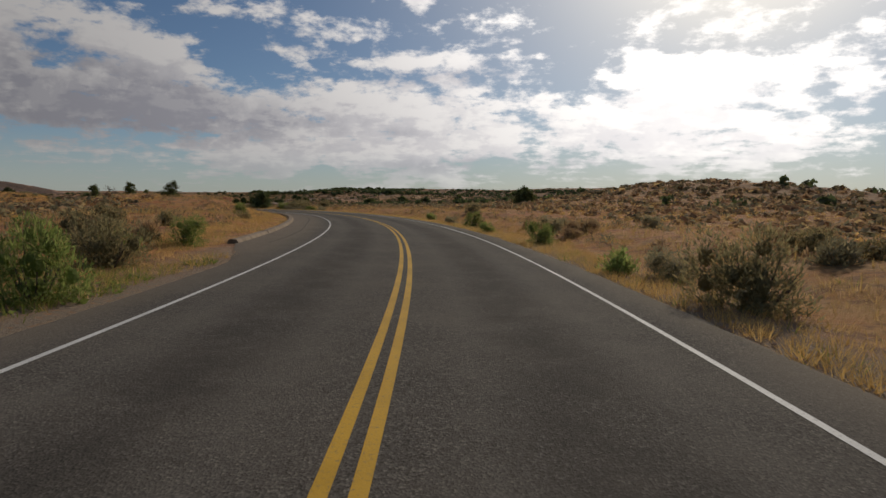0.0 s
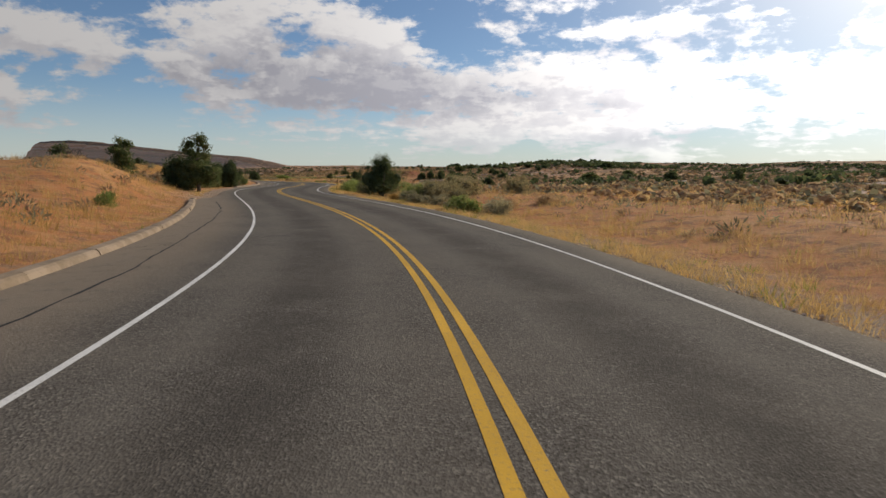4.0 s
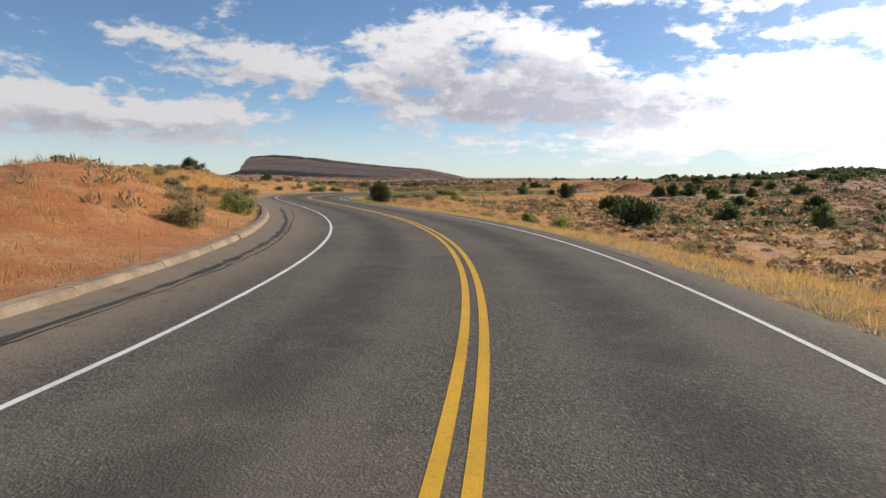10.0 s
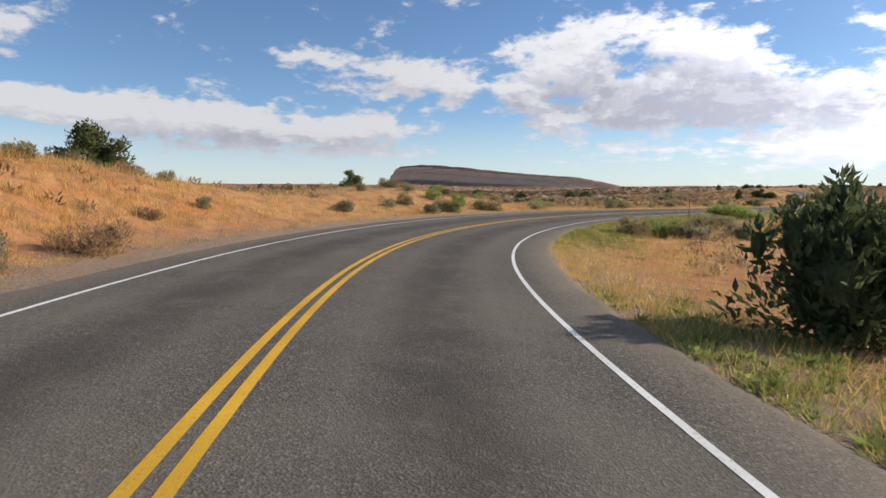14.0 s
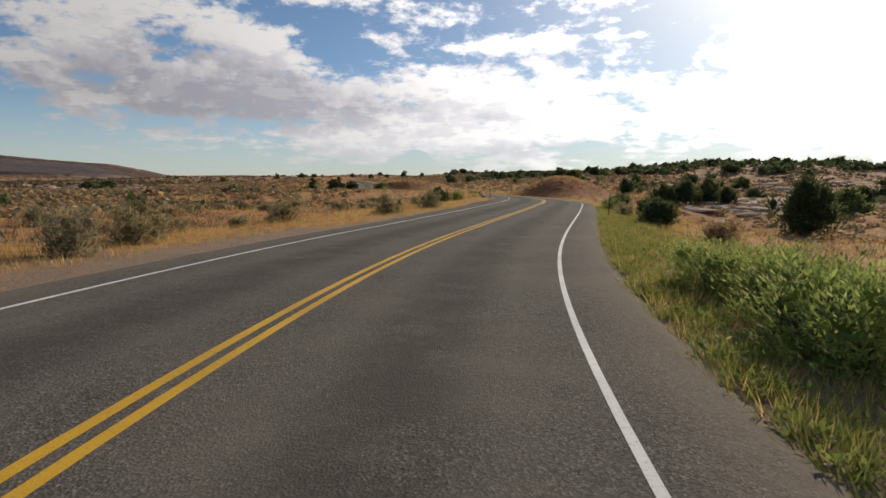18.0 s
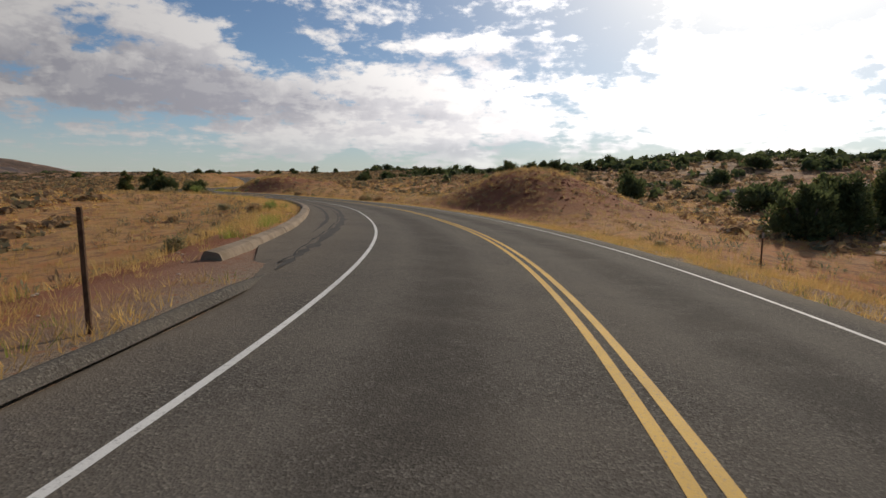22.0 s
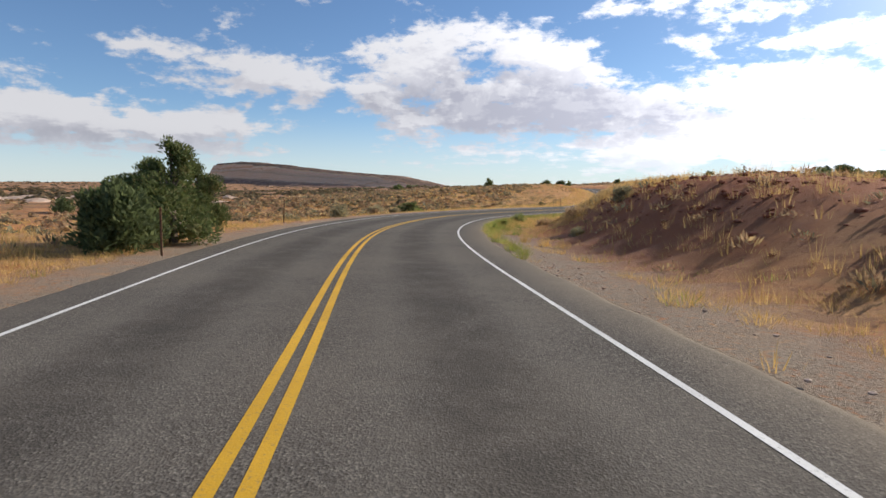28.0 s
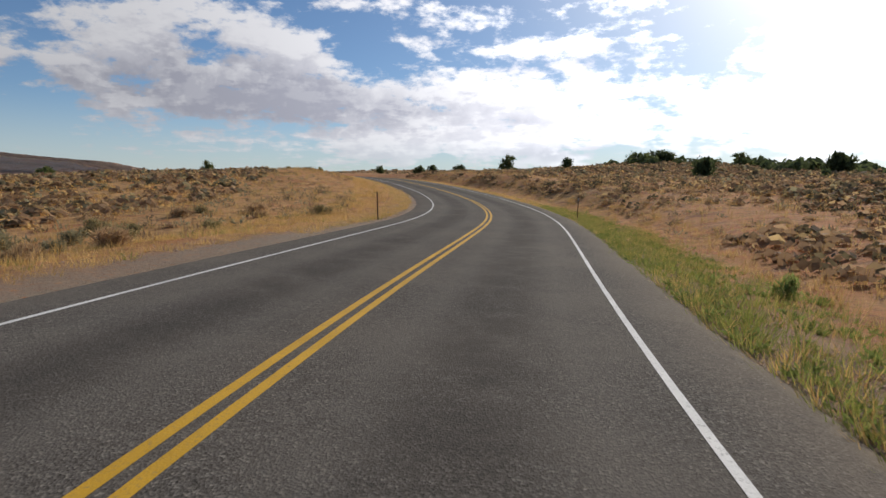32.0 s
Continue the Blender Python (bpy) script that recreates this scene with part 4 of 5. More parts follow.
tree("juniper", -133.2, 294.4, 2.0, 3.2, 27, "dark juniper on the grassy bank", 2.0)
tree("juniper", -142.8, 305.4, 2.5, 3.6, 27, "broad dark juniper on the grassy bank", 2.0)
tree("pinyon", -149.8, 316.1, 3.3, 3.4, 25, "tall full pinyon pine beside a marker post", 2.0)
tree("pinyon", -151.3, 316.0, 2.6, 3.0, 26, "leafy green pinyon growing beside a taller pine", 2.0)
tree("juniper", -148.4, 313.8, 2.2, 2.6, 18, "low juniper growing under a tall pine")
tree("pinyon", -158.5, 322.2, 3.2, 2.8, 26, "leafy green pinyon on the bank behind a marker post", 2.0)
tree("pinyon", -174.1, 355.6, 1.8, 4.6, 14, "low spreading green pinyon on open ground")
FAR_TREES = [(-104, 372), (-97, 386), (-112, 395), (-104, 410), (-114, 423), (-108, 438), (-125, 442), (-122, 457), (-133, 464), (-146, 470), (-144, 485), (-90, 414), (-106, 458), (-89, 368), (-81, 362), (-122, 478), (-70, 255), (-63, 262), (-78, 268), (-72, 280), (-58, 275), (-80, 290), (-66, 302), (-50, 318), (-88, 302), (-75, 318), (-84, 330), (-60, 335), (-95, 340),
             (-46, 342), (-70, 350), (-85, 360), (-100, 368), (-58, 362), (-40, 368), (-110, 382), (-92, 392), (-75, 385), (-30, 352), (-22, 330), (-120, 400), (-132, 412),
             (-145, 430), (-110, 420), (-95, 430), (-62, 408), (-48, 395), (-30, 390), (-12, 372), (-160, 455), (-172, 470), (-150, 470), (-140, 490), (-185, 480),
             (-198, 500), (-215, 520), (-230, 505), (-245, 530), (-260, 545), (-205, 540), (-180, 520), (-165, 500), (-240, 470), (-275, 585), (-250, 440), (-126, 372),
             (-134, 380), (-108, 352), (-116, 362), (-20, 250), (-8, 275), (-35, 240), (-48, 228), (-55, 190), (-42, 178), (-28, 160), (-10, 190), (6, 215), (-62, 232),
             (-165, 205), (-185, 230), (-200, 260), (-175, 250), (-190, 290), (-210, 310), (-225, 340), (-160, 330), (-70, 196), (-66, 188), (-74, 204), (-60, 172), (-52, 160), (20, 175), (35, 205)]
tree_kinds = [("juniper", 16), ("juniper", 18), ("pinyon", 14), ("juniper", 13), ("pinyon", 20), ("juniper", 11)]
for k, (x, y) in enumerate(FAR_TREES):
    kind, seed = tree_kinds[k % 6]
    if abs(road_near([x], [y])[0][0]) < 24:
        continue
    size = 2.2 + 1.5 * abs(math.sin(k * 2.3))
    tree(kind, x + 1.5 * math.sin(k * 5.1), y + 1.5 * math.cos(k * 3.7), size * 0.82, size * (1.35 + 0.35 * math.sin(k)), seed, f"dark {kind} on the scrubby hillside", 0.22)

# ---- shrubs that stand out ----
for kind, x, y, wide, tall in [
        ("sage", -5.5, 74.8, 1.7, 0.7), ("sage", -4.2, 74.6, 1.7, 0.7), ("sage", -2.7, 73.2, 1.3, 0.75), ("green", -1.1, 69.8, 1.5, 0.8), ("green", -0.6, 69.7, 1.2, 0.8), ("sage", 0.6, 69.4, 1.7, 0.8), ("brush", -0.2, 73.9, 1.8, 0.7), ("brush", 1.5, 76.0, 1.8, 0.7),
        ("green", -21.0, 95.6, 2.4, 0.78), ("oak", -22.6, 98.6, 1.8, 0.8), ("green", -20.4, 93.6, 1.8, 0.85), ("oak", -51.4, 117.6, 1.6, 0.95),
        ("oak", -91.8, 169.6, 2.1, 0.85), ("green", -91.2, 171.6, 2.2, 0.8), ("oak", -92.6, 172.8, 1.8, 0.8), ("green", -95.6, 184.0, 1.5, 0.8), ("sage", -94.4, 176.4, 1.2, 0.9),
        ("oak", -91.2, 174.6, 2.2, 0.8), ("sage", -90.0, 176.8, 2.0, 0.8), ("green", -106.1, 170.6, 1.5, 0.9), ("oak", -107.8, 176.2, 1.6, 0.9), ("sage", -105.2, 168.2, 1.4, 0.8),
        ("sage", -142.0, 327.8, 0.8, 0.9),
        ("brush", -116.0, 294.4, 1.1, 1.1), ("oak", -115.2, 293.6, 1.0, 1.0), ("green", -175.0, 357.0, 2.6, 0.75), ("green", -173.2, 355.6, 2.2, 0.75), ("oak", -177.0, 358.4, 2.2, 0.8),
        ("sage", -161.8, 334.2, 1.3, 0.85), ("brush", -165.2, 341.0, 1.1, 0.95), ("green", -154.4, 362.2, 0.6, 1.3), ("green", -147.3, 330.4, 0.8, 0.8), ("green", -148.8, 333.4, 1.0, 0.7),
        ("green", -7.7, 79.4, 2.1, 1.0), ("oak", -7.0, 80.4, 2.4, 1.0), ("oak", -8.4, 82.0, 1.7, 0.9), ("sage", -9.6, 84.4, 1.1, 0.9), ("sage", -10.6, 86.6, 1.2, 0.8), ("oak", -8.6, 86.8, 1.8, 0.8),
        ("oak", 25.8, -6.2, 2.4, 1.05), ("sage", 25.8, -2.4, 1.5, 0.9), ("green", 24.7, -1.8, 1.1, 0.9), ("green", 14.8, -7.5, 1.7, 1.2), ("oak", 13.2, -3.0, 2.2, 1.0),
        ("oak", 10.8, 0.4, 2.4, 0.9), ("green", 12.4, 2.6, 1.6, 0.9), ("sage", 25.8, 16.8, 1.6, 0.9), ("green", 24.1, 7.7, 1.5, 1.0), ("green", 22.3, 15.8, 1.1, 0.8),
        ("green", 21.7, 23.2, 1.6, 1.1), ("sage", 20.1, 28.5, 1.3, 0.8), ("green", 18.0, 38.3, 1.3, 0.9), ("oak", 21.7, 40.4, 2.0, 0.9), ("green", 4.3, 28.8, 1.5, 0.8),
        ("gold", -8.3, 78.2, 0.75, 1.0), ("oak", -6.4, 79.8, 2.8, 0.85), ("oak", -5.2, 82.2, 3.2, 0.85), ("sage", -9.2, 83.6, 1.7, 1.0), ("oak", -4.0, 77.0, 2.8, 0.85),
        ("sage", -7.0, 86.0, 2.2, 0.9), ("sage", -10.6, 88.5, 2.0, 0.8), ("oak", -3.0, 88.0, 2.8, 0.9),
        ("oak", -20.8, 95.8, 1.9, 0.9), ("green", -21.0, 96.8, 2.4, 0.8), ("oak", -18.4, 93.4, 2.2, 0.9), ("oak", -16.6, 91.6, 2.0, 0.9), ("sage", -17.2, 95.2, 2.0, 0.8),
        ("oak", -32.2, 114.8, 1.9, 0.9), ("sage", -28.0, 115.2, 2.2, 0.8), ("oak", -25.4, 116.6, 2.2, 0.9), ("oak", -39.2, 101.3, 1.7, 0.95), ("sage", -24.4, 103.4, 1.6, 0.7),
        ("oak", -49.0, 138.0, 2.0, 1.15), ("oak", -47.0, 137.0, 1.9, 1.1), ("oak", -44.6, 136.0, 1.8, 1.0), ("green", -49.4, 134.0, 1.2, 0.9), ("green", -46.4, 131.2, 1.1, 0.9),
        ("green", -57.1, 123.1, 1.9, 0.9), ("brush", -60.5, 125.7, 1.8, 0.9), ("sage", -64.0, 128.2, 1.6, 0.8), ("sage", -54.8, 119.4, 1.0, 0.9), ("oak", -41.2, 131.4, 1.8, 1.0),
        ("sage", -87.6, 144.8, 1.6, 1.0), ("sage", -85.2, 141.8, 1.7, 0.9), ("brush", -83.4, 140.0, 1.5, 0.9), ("sage", -80.2, 138.4, 1.1, 1.0), ("brush", -90.0, 147.0, 2.0, 0.8),
        ("oak", -106.2, 170.5, 1.9, 0.9), ("oak", -108.2, 175.2, 2.1, 0.7), ("green", -94.4, 176.0, 0.9, 1.0), ("oak", -93.4, 178.6, 1.4, 0.8), ("green", -111.0, 184.8, 1.5, 0.8),
        ("green", -97.6, 193.4, 1.9, 0.72), ("green", -97.4, 192.3, 1.9, 0.72), ("green", -97.4, 190.6, 2.2, 0.72), ("green", -97.6, 189.1, 2.1, 0.72), ("green", -97.1, 189.5, 2.2, 0.72), ("green", -96.3, 191.9, 2.2, 0.72), ("sage", -95.4, 195.6, 1.4, 0.8),
        ("oak", -108.6, 212.0, 1.9, 1.0), ("oak", -108.0, 219.8, 2.0, 1.1), ("green", -109.4, 238.4, 1.9, 0.9), ("green", -96.7, 226.0, 1.6, 0.9), ("oak", -96.6, 218.2, 1.5, 1.0),
        ("sage", -109.8, 193.2, 1.5, 1.1), ("oak", -110.6, 196.0, 1.8, 1.0), ("oak", -120.6, 209.4, 2.2, 0.8), ("oak", -111.2, 206.0, 2.1, 0.9), ("brush", -94.6, 205.4, 1.9, 0.9),
        ("oak", -117.0, 300.4, 1.2, 0.9), ("brush", -115.0, 297.5, 1.8, 0.8), ("sage", -118.4, 268.4, 1.0, 0.8), ("green", -113.4, 262.2, 0.9, 0.9), ("brush", -119.6, 264.6, 0.8, 0.9),
        ("sage", -134.8, 291.5, 1.5, 0.8), ("green", -131.0, 290.0, 1.5, 0.9), ("sage", -136.4, 298.4, 1.2, 0.9), ("brush", -126.6, 306.5, 1.2, 0.9), ("sage", -125.5, 309.1, 1.0, 0.9),
        ("sage", -165.6, 341.5, 1.6, 0.9), ("brush", -165.1, 337.8, 0.9, 0.9), ("sage", -162.4, 334.6, 1.7, 0.9), ("sage", -167.3, 345.4, 1.4, 0.8), ("oak", -172.0, 352.8, 1.8, 0.8),
        ("brush", -144.5, 333.0, 1.3, 0.9), ("sage", -141.6, 331.1, 1.2, 0.9), ("brush", -147.6, 335.8, 1.4, 0.8), ("green", -151.0, 338.7, 1.1, 0.9), ("gold", -148.0, 331.4, 0.5, 1.1)]:
    shrub(kind, x, y, wide, tall, int(abs(x * 3 + y)))

# ---- shrubs all over the near land ----
n = 2200
u = rng.uniform(-18, 440, n)
off = np.where(rng.random(n) < 0.5, -1, 1) * (8.2 + 46 * rng.random(n) ** 1.3)
sx, sy, _ = on_road(u, off)
d, _ = road_near(sx, sy)
dens = 0.35 + 0.65 * (wave(sx, sy, 14.0, 11) > -0.1)
sandy = np.zeros(n)
for hx, hy, r in SAND:
    sandy = np.maximum(sandy, ((sx - hx) ** 2 + (sy - hy) ** 2 < (r * 1.1) ** 2) * 0.85)
keep = (abs(d) > 7.4) & (rng.random(n) < dens * (1 - sandy))
sx, sy, d = sx[keep], sy[keep], d[keep]
kinds = rng.choice(["sage", "brush", "oak", "green"], len(sx), p=[0.44, 0.34, 0.16, 0.06])
order = np.argsort(abs(d))
for j in order[:30]:
    shrub(kinds[j], sx[j], sy[j], rng.uniform(0.5, 1.35), rng.uniform(0.75, 1.05), int(j), "scattered desert shrubs")


# ---- grass tufts that stand alone at the pavement's edge ----
def tuft_mesh(name, seed, blades, mat):
    v, f = tuft(seed, blades, 0.9, 0.016)
    return mesh_of(name, v, f, mat)


TUFTS = [tuft_mesh("blades", 90 + k, 170, M_GREENGRASS) for k in range(2)] + [tuft_mesh("blades", 95 + k, 150, M_DRYGRASS) for k in range(2)]
for k, (x, y, wide, tall, dry) in enumerate([
        (-143.4, 324.4, 0.6, 0.36, 0), (-142.8, 323.9, 0.5, 0.3, 0), (-142.2, 323.2, 0.4, 0.25, 1), (-141.5, 322.3, 0.55, 0.35, 0), (-141.1, 321.7, 0.6, 0.36, 0), (-140.3, 320.9, 0.55, 0.32, 0),
        (-139.8, 319.9, 0.45, 0.26, 0), (-144.2, 325.6, 0.5, 0.32, 1), (-144.8, 326.4, 0.7, 0.4, 0), (-146.0, 328.0, 0.75, 0.42, 0), (-143.0, 325.6, 0.5, 0.5, 1), (-141.8, 324.9, 0.45, 0.55, 1), (-140.6, 323.9, 0.4, 0.5, 1),
        (-147.2, 330.0, 0.8, 0.5, 0), (-148.2, 331.8, 0.8, 0.55, 0), (-148.9, 333.6, 0.7, 0.5, 1), (-149.9, 335.4, 0.8, 0.5, 0), *((*on_road(q, -6.5 - 0.3 * (q % 2))[:2], 0.6, 0.38, q % 3 == 1) for q in (309, 310, 312, 314, 315, 319, 322, 327)),
        (-95.2, 187.5, 0.7, 0.42, 0), (-95.9, 191.2, 0.6, 0.35, 0), (-96.6, 196.4, 0.7, 0.4, 0), (-96.9, 201.5, 0.6, 0.36, 0), (-26.2, 100.6, 0.6, 0.36, 1), (-23.9, 97.9, 0.6, 0.36, 1)]):
    ob = tagged(new("grass_tuft", TUFTS[(k % 2) + 2 * dry]), "dry straw-coloured grass tuft on bare gravel" if dry else "fresh green grass tuft at the pavement's edge", "grass", "grass tufts")
    ob.matrix_basis = Matrix.Translation((x, y, z_at(x, y) - 0.02)) @ Matrix.Rotation(k * 1.7, 4, "Z") @ Matrix.Diagonal((wide, wide, tall, 1))

# ---- thickets: middle, half width, count, size, kinds ----
r = np.random.default_rng(19)
for cx, cy, half, count, size, mix in [
        (-92.4, 172.0, 3.6, 14, 1.5, ("oak", "green", "oak", "sage")), (-89.5, 180.0, 5.0, 10, 1.5, ("oak", "sage", "brush")), (-112.0, 175.0, 4.6, 14, 1.4, ("oak", "sage", "green")),
        (-114.0, 183.0, 4.8, 12, 1.4, ("oak", "sage", "green")), (-108.5, 167.5, 3.6, 7, 1.3, ("sage", "oak")), (-28.0, 109.4, 3.2, 12, 1.1, ("sage", "oak", "brush")),
        (-24.0, 105.0, 3.0, 7, 1.1, ("sage", "brush")), (-66.0, 126.6, 5.0, 11, 1.1, ("sage", "oak", "brush")), (-86.0, 138.0, 6.0, 13, 1.3, ("sage", "brush", "oak")),
        (-97.0, 147.0, 7.0, 15, 1.3, ("sage", "brush", "oak")), (-84.0, 133.0, 6.0, 12, 1.2, ("sage", "brush")), (-59.0, 145.0, 3.0, 7, 1.2, ("green", "oak")), (-170.0, 362.0, 6.5, 22, 1.0, ("brush", "sage", "oak")), (-172.0, 373.0, 5.0, 12, 1.1, ("brush", "oak")),
        (-128.6, 289.6, 1.8, 4, 1.3, ("oak", "green")), (-116.5, 222.0, 7.0, 20, 1.2, ("brush", "oak", "sage")), (-114.0, 205.0, 6.0, 12, 1.2, ("sage", "brush", "oak")),
        (9.5, -4.0, 4.0, 12, 1.6, ("oak", "green", "oak")), (8.0, 6.0, 4.0, 9, 1.4, ("oak", "brush")), (29.0, 2.0, 5.0, 10, 1.4, ("sage", "brush", "oak")), (27.0, 18.0, 5.0, 9, 1.2, ("sage", "brush"))]:
    for k in range(count):
        x, y = cx + half * r.uniform(-1, 1), cy + half * r.uniform(-1, 1)
        if abs(road_near([x], [y])[0][0]) > 7.3:
            shrub(mix[k % len(mix)], x, y, size * r.uniform(0.65, 1.25), r.uniform(0.75, 1.0), k + int(abs(x)), "thickets of desert shrubs")


# ---- brush and grass that nobody could count ----
def spread(count, near, far, power, cell, level, seed, lo=-25, hi=530, side=0):
    r = np.random.default_rng(seed)
    u = r.uniform(lo, hi, count)
    sgn = np.where(r.random(count) < 0.5, -1, 1) if side == 0 else side
    off = sgn * (near + (far - near) * r.random(count) ** power)
    x, y, _ = on_road(u, off)
    d, s = road_near(x, y)
    ok = (abs(d) > near * 0.985) & (wave(x, y, cell, seed) > level)
    return x[ok], y[ok], d[ok], s[ok], r


def rows(x, y, r, wide, tall, sink=0.03):
    n = len(x)
    w = r.uniform(0.7, 1.3, n)
    return np.stack([x, y, height(x, y) - sink, r.uniform(0, 6.28, n), wide * w, tall * w * r.uniform(0.75, 1.25, n)], -1)


def bare(x, y, seed, amount=0.8):
    """Which places stay free of grass: open sand and steep red earth."""
    r = np.random.default_rng(seed)
    no = np.zeros(len(x))
    for hx, hy, q in SAND:
        no = np.maximum(no, amount * np.exp(-(((x - hx) ** 2 + (y - hy) ** 2) / q ** 2) ** 2))
    for hx, hy, q in RED:
        no = np.maximum(no, 0.7 * np.exp(-(((x - hx) ** 2 + (y - hy) ** 2) / q ** 2) ** 2))
    return r.random(len(x)) > no


GREEN_RUNS = [(1, 212, 292), (1, 396, 475), (1, 117, 126), (-1, -15, 16), (-1, 346, 366), (1, 185, 205)]


def green_here(s, d):
    g = np.zeros(len(s))
    for side, a, b in GREEN_RUNS:
        g = np.maximum(g, (np.sign(d) == side) * np.clip((s - a) / 8, 0, 1) * np.clip((b - s) / 8, 0, 1))
    return g


def behind_kerb(s, d):
    k = np.zeros(len(s), bool)
    for a, b in WIDE:
        k |= (s > a - 5) & (s < b + 5)
    sand = np.zeros(len(s), bool)
    for a, b in BARE:
        sand |= (s > a) & (s < b)
    return np.where((d < 0) & k, 6.1, np.where((d < 0) & sand, 5.4, np.where(d < 0, 4.75, 4.42)))


def mixed(x, y, size, seed, level):
    """Uneven patches: which places keep their plants."""
    r = np.random.default_rng(seed)
    return 0.6 * wave(x, y, size, seed) + 0.5 * wave(x, y, size * 0.37, seed + 3) + r.uniform(-0.25, 0.25, len(x)) > level


def gravelly(s, d, r):
    """Which places lie on the open gravel beside the red cutting and the large juniper, where few tufts grow."""
    edge = 5.9 + 0.5 * np.sin(s * 0.7) + 0.3 * np.sin(s * 1.9)
    cutting = (s > 376) & (s < 400) & (d < edge)
    return (d > 0) & (cutting | ((s > 103) & (s < 111) & (d < edge + 1.2))) & (r.random(len(s)) < 0.97)


# the verge, in ragged clumps
x, y, d, s, r = spread(84000, 4.42, 9.0, 1.5, 5.0, -2, 21)
green = green_here(s, d) * (np.abs(d) < 7.4)
ok = (abs(d) > behind_kerb(s, d)) & bare(x, y, 3) & ~gravelly(s, d, r) & (mixed(x, y, 1.5, 31, np.where(abs(d) < 6.3, -0.6, -0.25)) | (r.random(len(x)) < green * 0.8))
x, y, d, s, green = x[ok], y[ok], d[ok], s[ok], green[ok]
g = (green > r.random(len(s)) * 1.5) | (r.random(len(s)) < 0.04)
t1, t2, t3 = tuft(41, 13, 0.8, 0.019), tuft(42, 24, 0.9, 0.018), clump(45, 20, 0.2, 0.4)
scatter("verge_grass", "dry straw-coloured grass along the pavement's edge", "grass", t1, rows(x[~g], y[~g], r, 0.5, 0.18), M_DRYGRASS)
scatter("green_verge_grass", "fresh green grass along the pavement's edge", "grass", t2, rows(x[g], y[g], r, 0.65, 0.22), M_GREENGRASS)
w = g & (green > 0.1) & (r.random(len(s)) < 0.35)
scatter("verge_weeds", "low leafy green weeds along the pavement's edge", "grass", t3, rows(x[w], y[w], r, 0.42, 0.3), M_GREENBUSH)
# open ground
x, y, d, s, r = spread(36000, 7.2, 46.0, 1.6, 7.0, -2, 22)
ok = bare(x, y, 4, 0.93) & mixed(x, y, 2.6, 32, -0.4)
x, y = x[ok], y[ok]
scatter("dry_grass", "dry straw-coloured bunch grass on red soil", "grass", tuft(43, 11, 0.9, 0.03), rows(x, y, r, 0.5, 0.36), M_DRYGRASS)
x, y, d, s, r = spread(34000, 6.6, 52.0, 1.3, 7.0, -2, 28)
ok = bare(x, y, 9, 0.95) & mixed(x, y, 3.4, 33, -0.35)
x, y, d = x[ok], y[ok], abs(d[ok])
near = d < 17
scatter("bunch_grass", "low rounded bunches of straw-coloured grass", "grass", tuft(48, 14, 0.95, 0.032), rows(x[near], y[near], r, 0.55, 0.3), M_DRYGRASS)
scatter("bunch_grass", "low rounded bunches of straw-coloured grass", "grass", mound(48, 14, 0.26), rows(x[~near], y[~near], r, 0.5, 0.45), M_DRYGRASS)
x, y, d, s, r = spread(3000, 7.4, 40.0, 1.2, 9.0, -0.1, 23)
scatter("tall_grass", "tall pale seed stalks of desert grass", "grass", tuft(44, 12, 0.25, 0.012), rows(x, y, r, 0.5, 0.62), M_DRYGRASS)
def open_plain(d, s, r):
    """Which places keep their brush: it grows thinner on the open plain past the cutting."""
    return (d > 0) | (s < 350) | (s > 432) | (r.random(len(s)) < 0.45)


# straw-coloured grass over the long sandy bank inside the bend
r = np.random.default_rng(29)
x, y = r.normal(-90, 13, 6000), r.normal(141, 10, 6000)
d, s = road_near(x, y)
ok = (d < -7) & mixed(x, y, 3.0, 29, -0.3)
scatter("bank_grass", "straw-coloured bunch grass covering a sandy bank", "grass", tuft(49, 16, 0.95, 0.034), rows(x[ok], y[ok], r, 0.6, 0.36), M_DRYGRASS)
# low brush between the shrubs, fine where it is near
for kind, label, count, seed, level, wide, mat in [("low_brush", "low dry brush dotted over the red soil", 19000, 24, -0.3, 0.86, M_BRUSH),
                                                   ("low_sagebrush", "low grey-green sagebrush dotted over the red soil", 14000, 25, -0.12, 0.8, M_SAGE),
                                                   ("dark_brush", "low dark scrub dotted over the red soil", 12000, 27, 0.0, 0.9, M_SCRUB)]:
    x, y, d, s, r = spread(count, 8.0, 66.0, 1.0, 11.0, -2, seed)
    ok = bare(x, y, seed + 1, 0.95) & mixed(x, y, 5.0, seed + 2, level) & open_plain(d, s, r)
    x, y, d = x[ok], y[ok], abs(d[ok])
    near = d < 17
    scatter(kind, label, "brush", clump(seed + 30, 26, 0.21, 0.36), rows(x[near], y[near], r, wide * 0.8, wide * 0.7), mat)
    scatter(kind, label, "brush", mound(seed + 40, 15, 0.37), rows(x[~near], y[~near], r, wide * 1.15, wide * 0.85), mat)
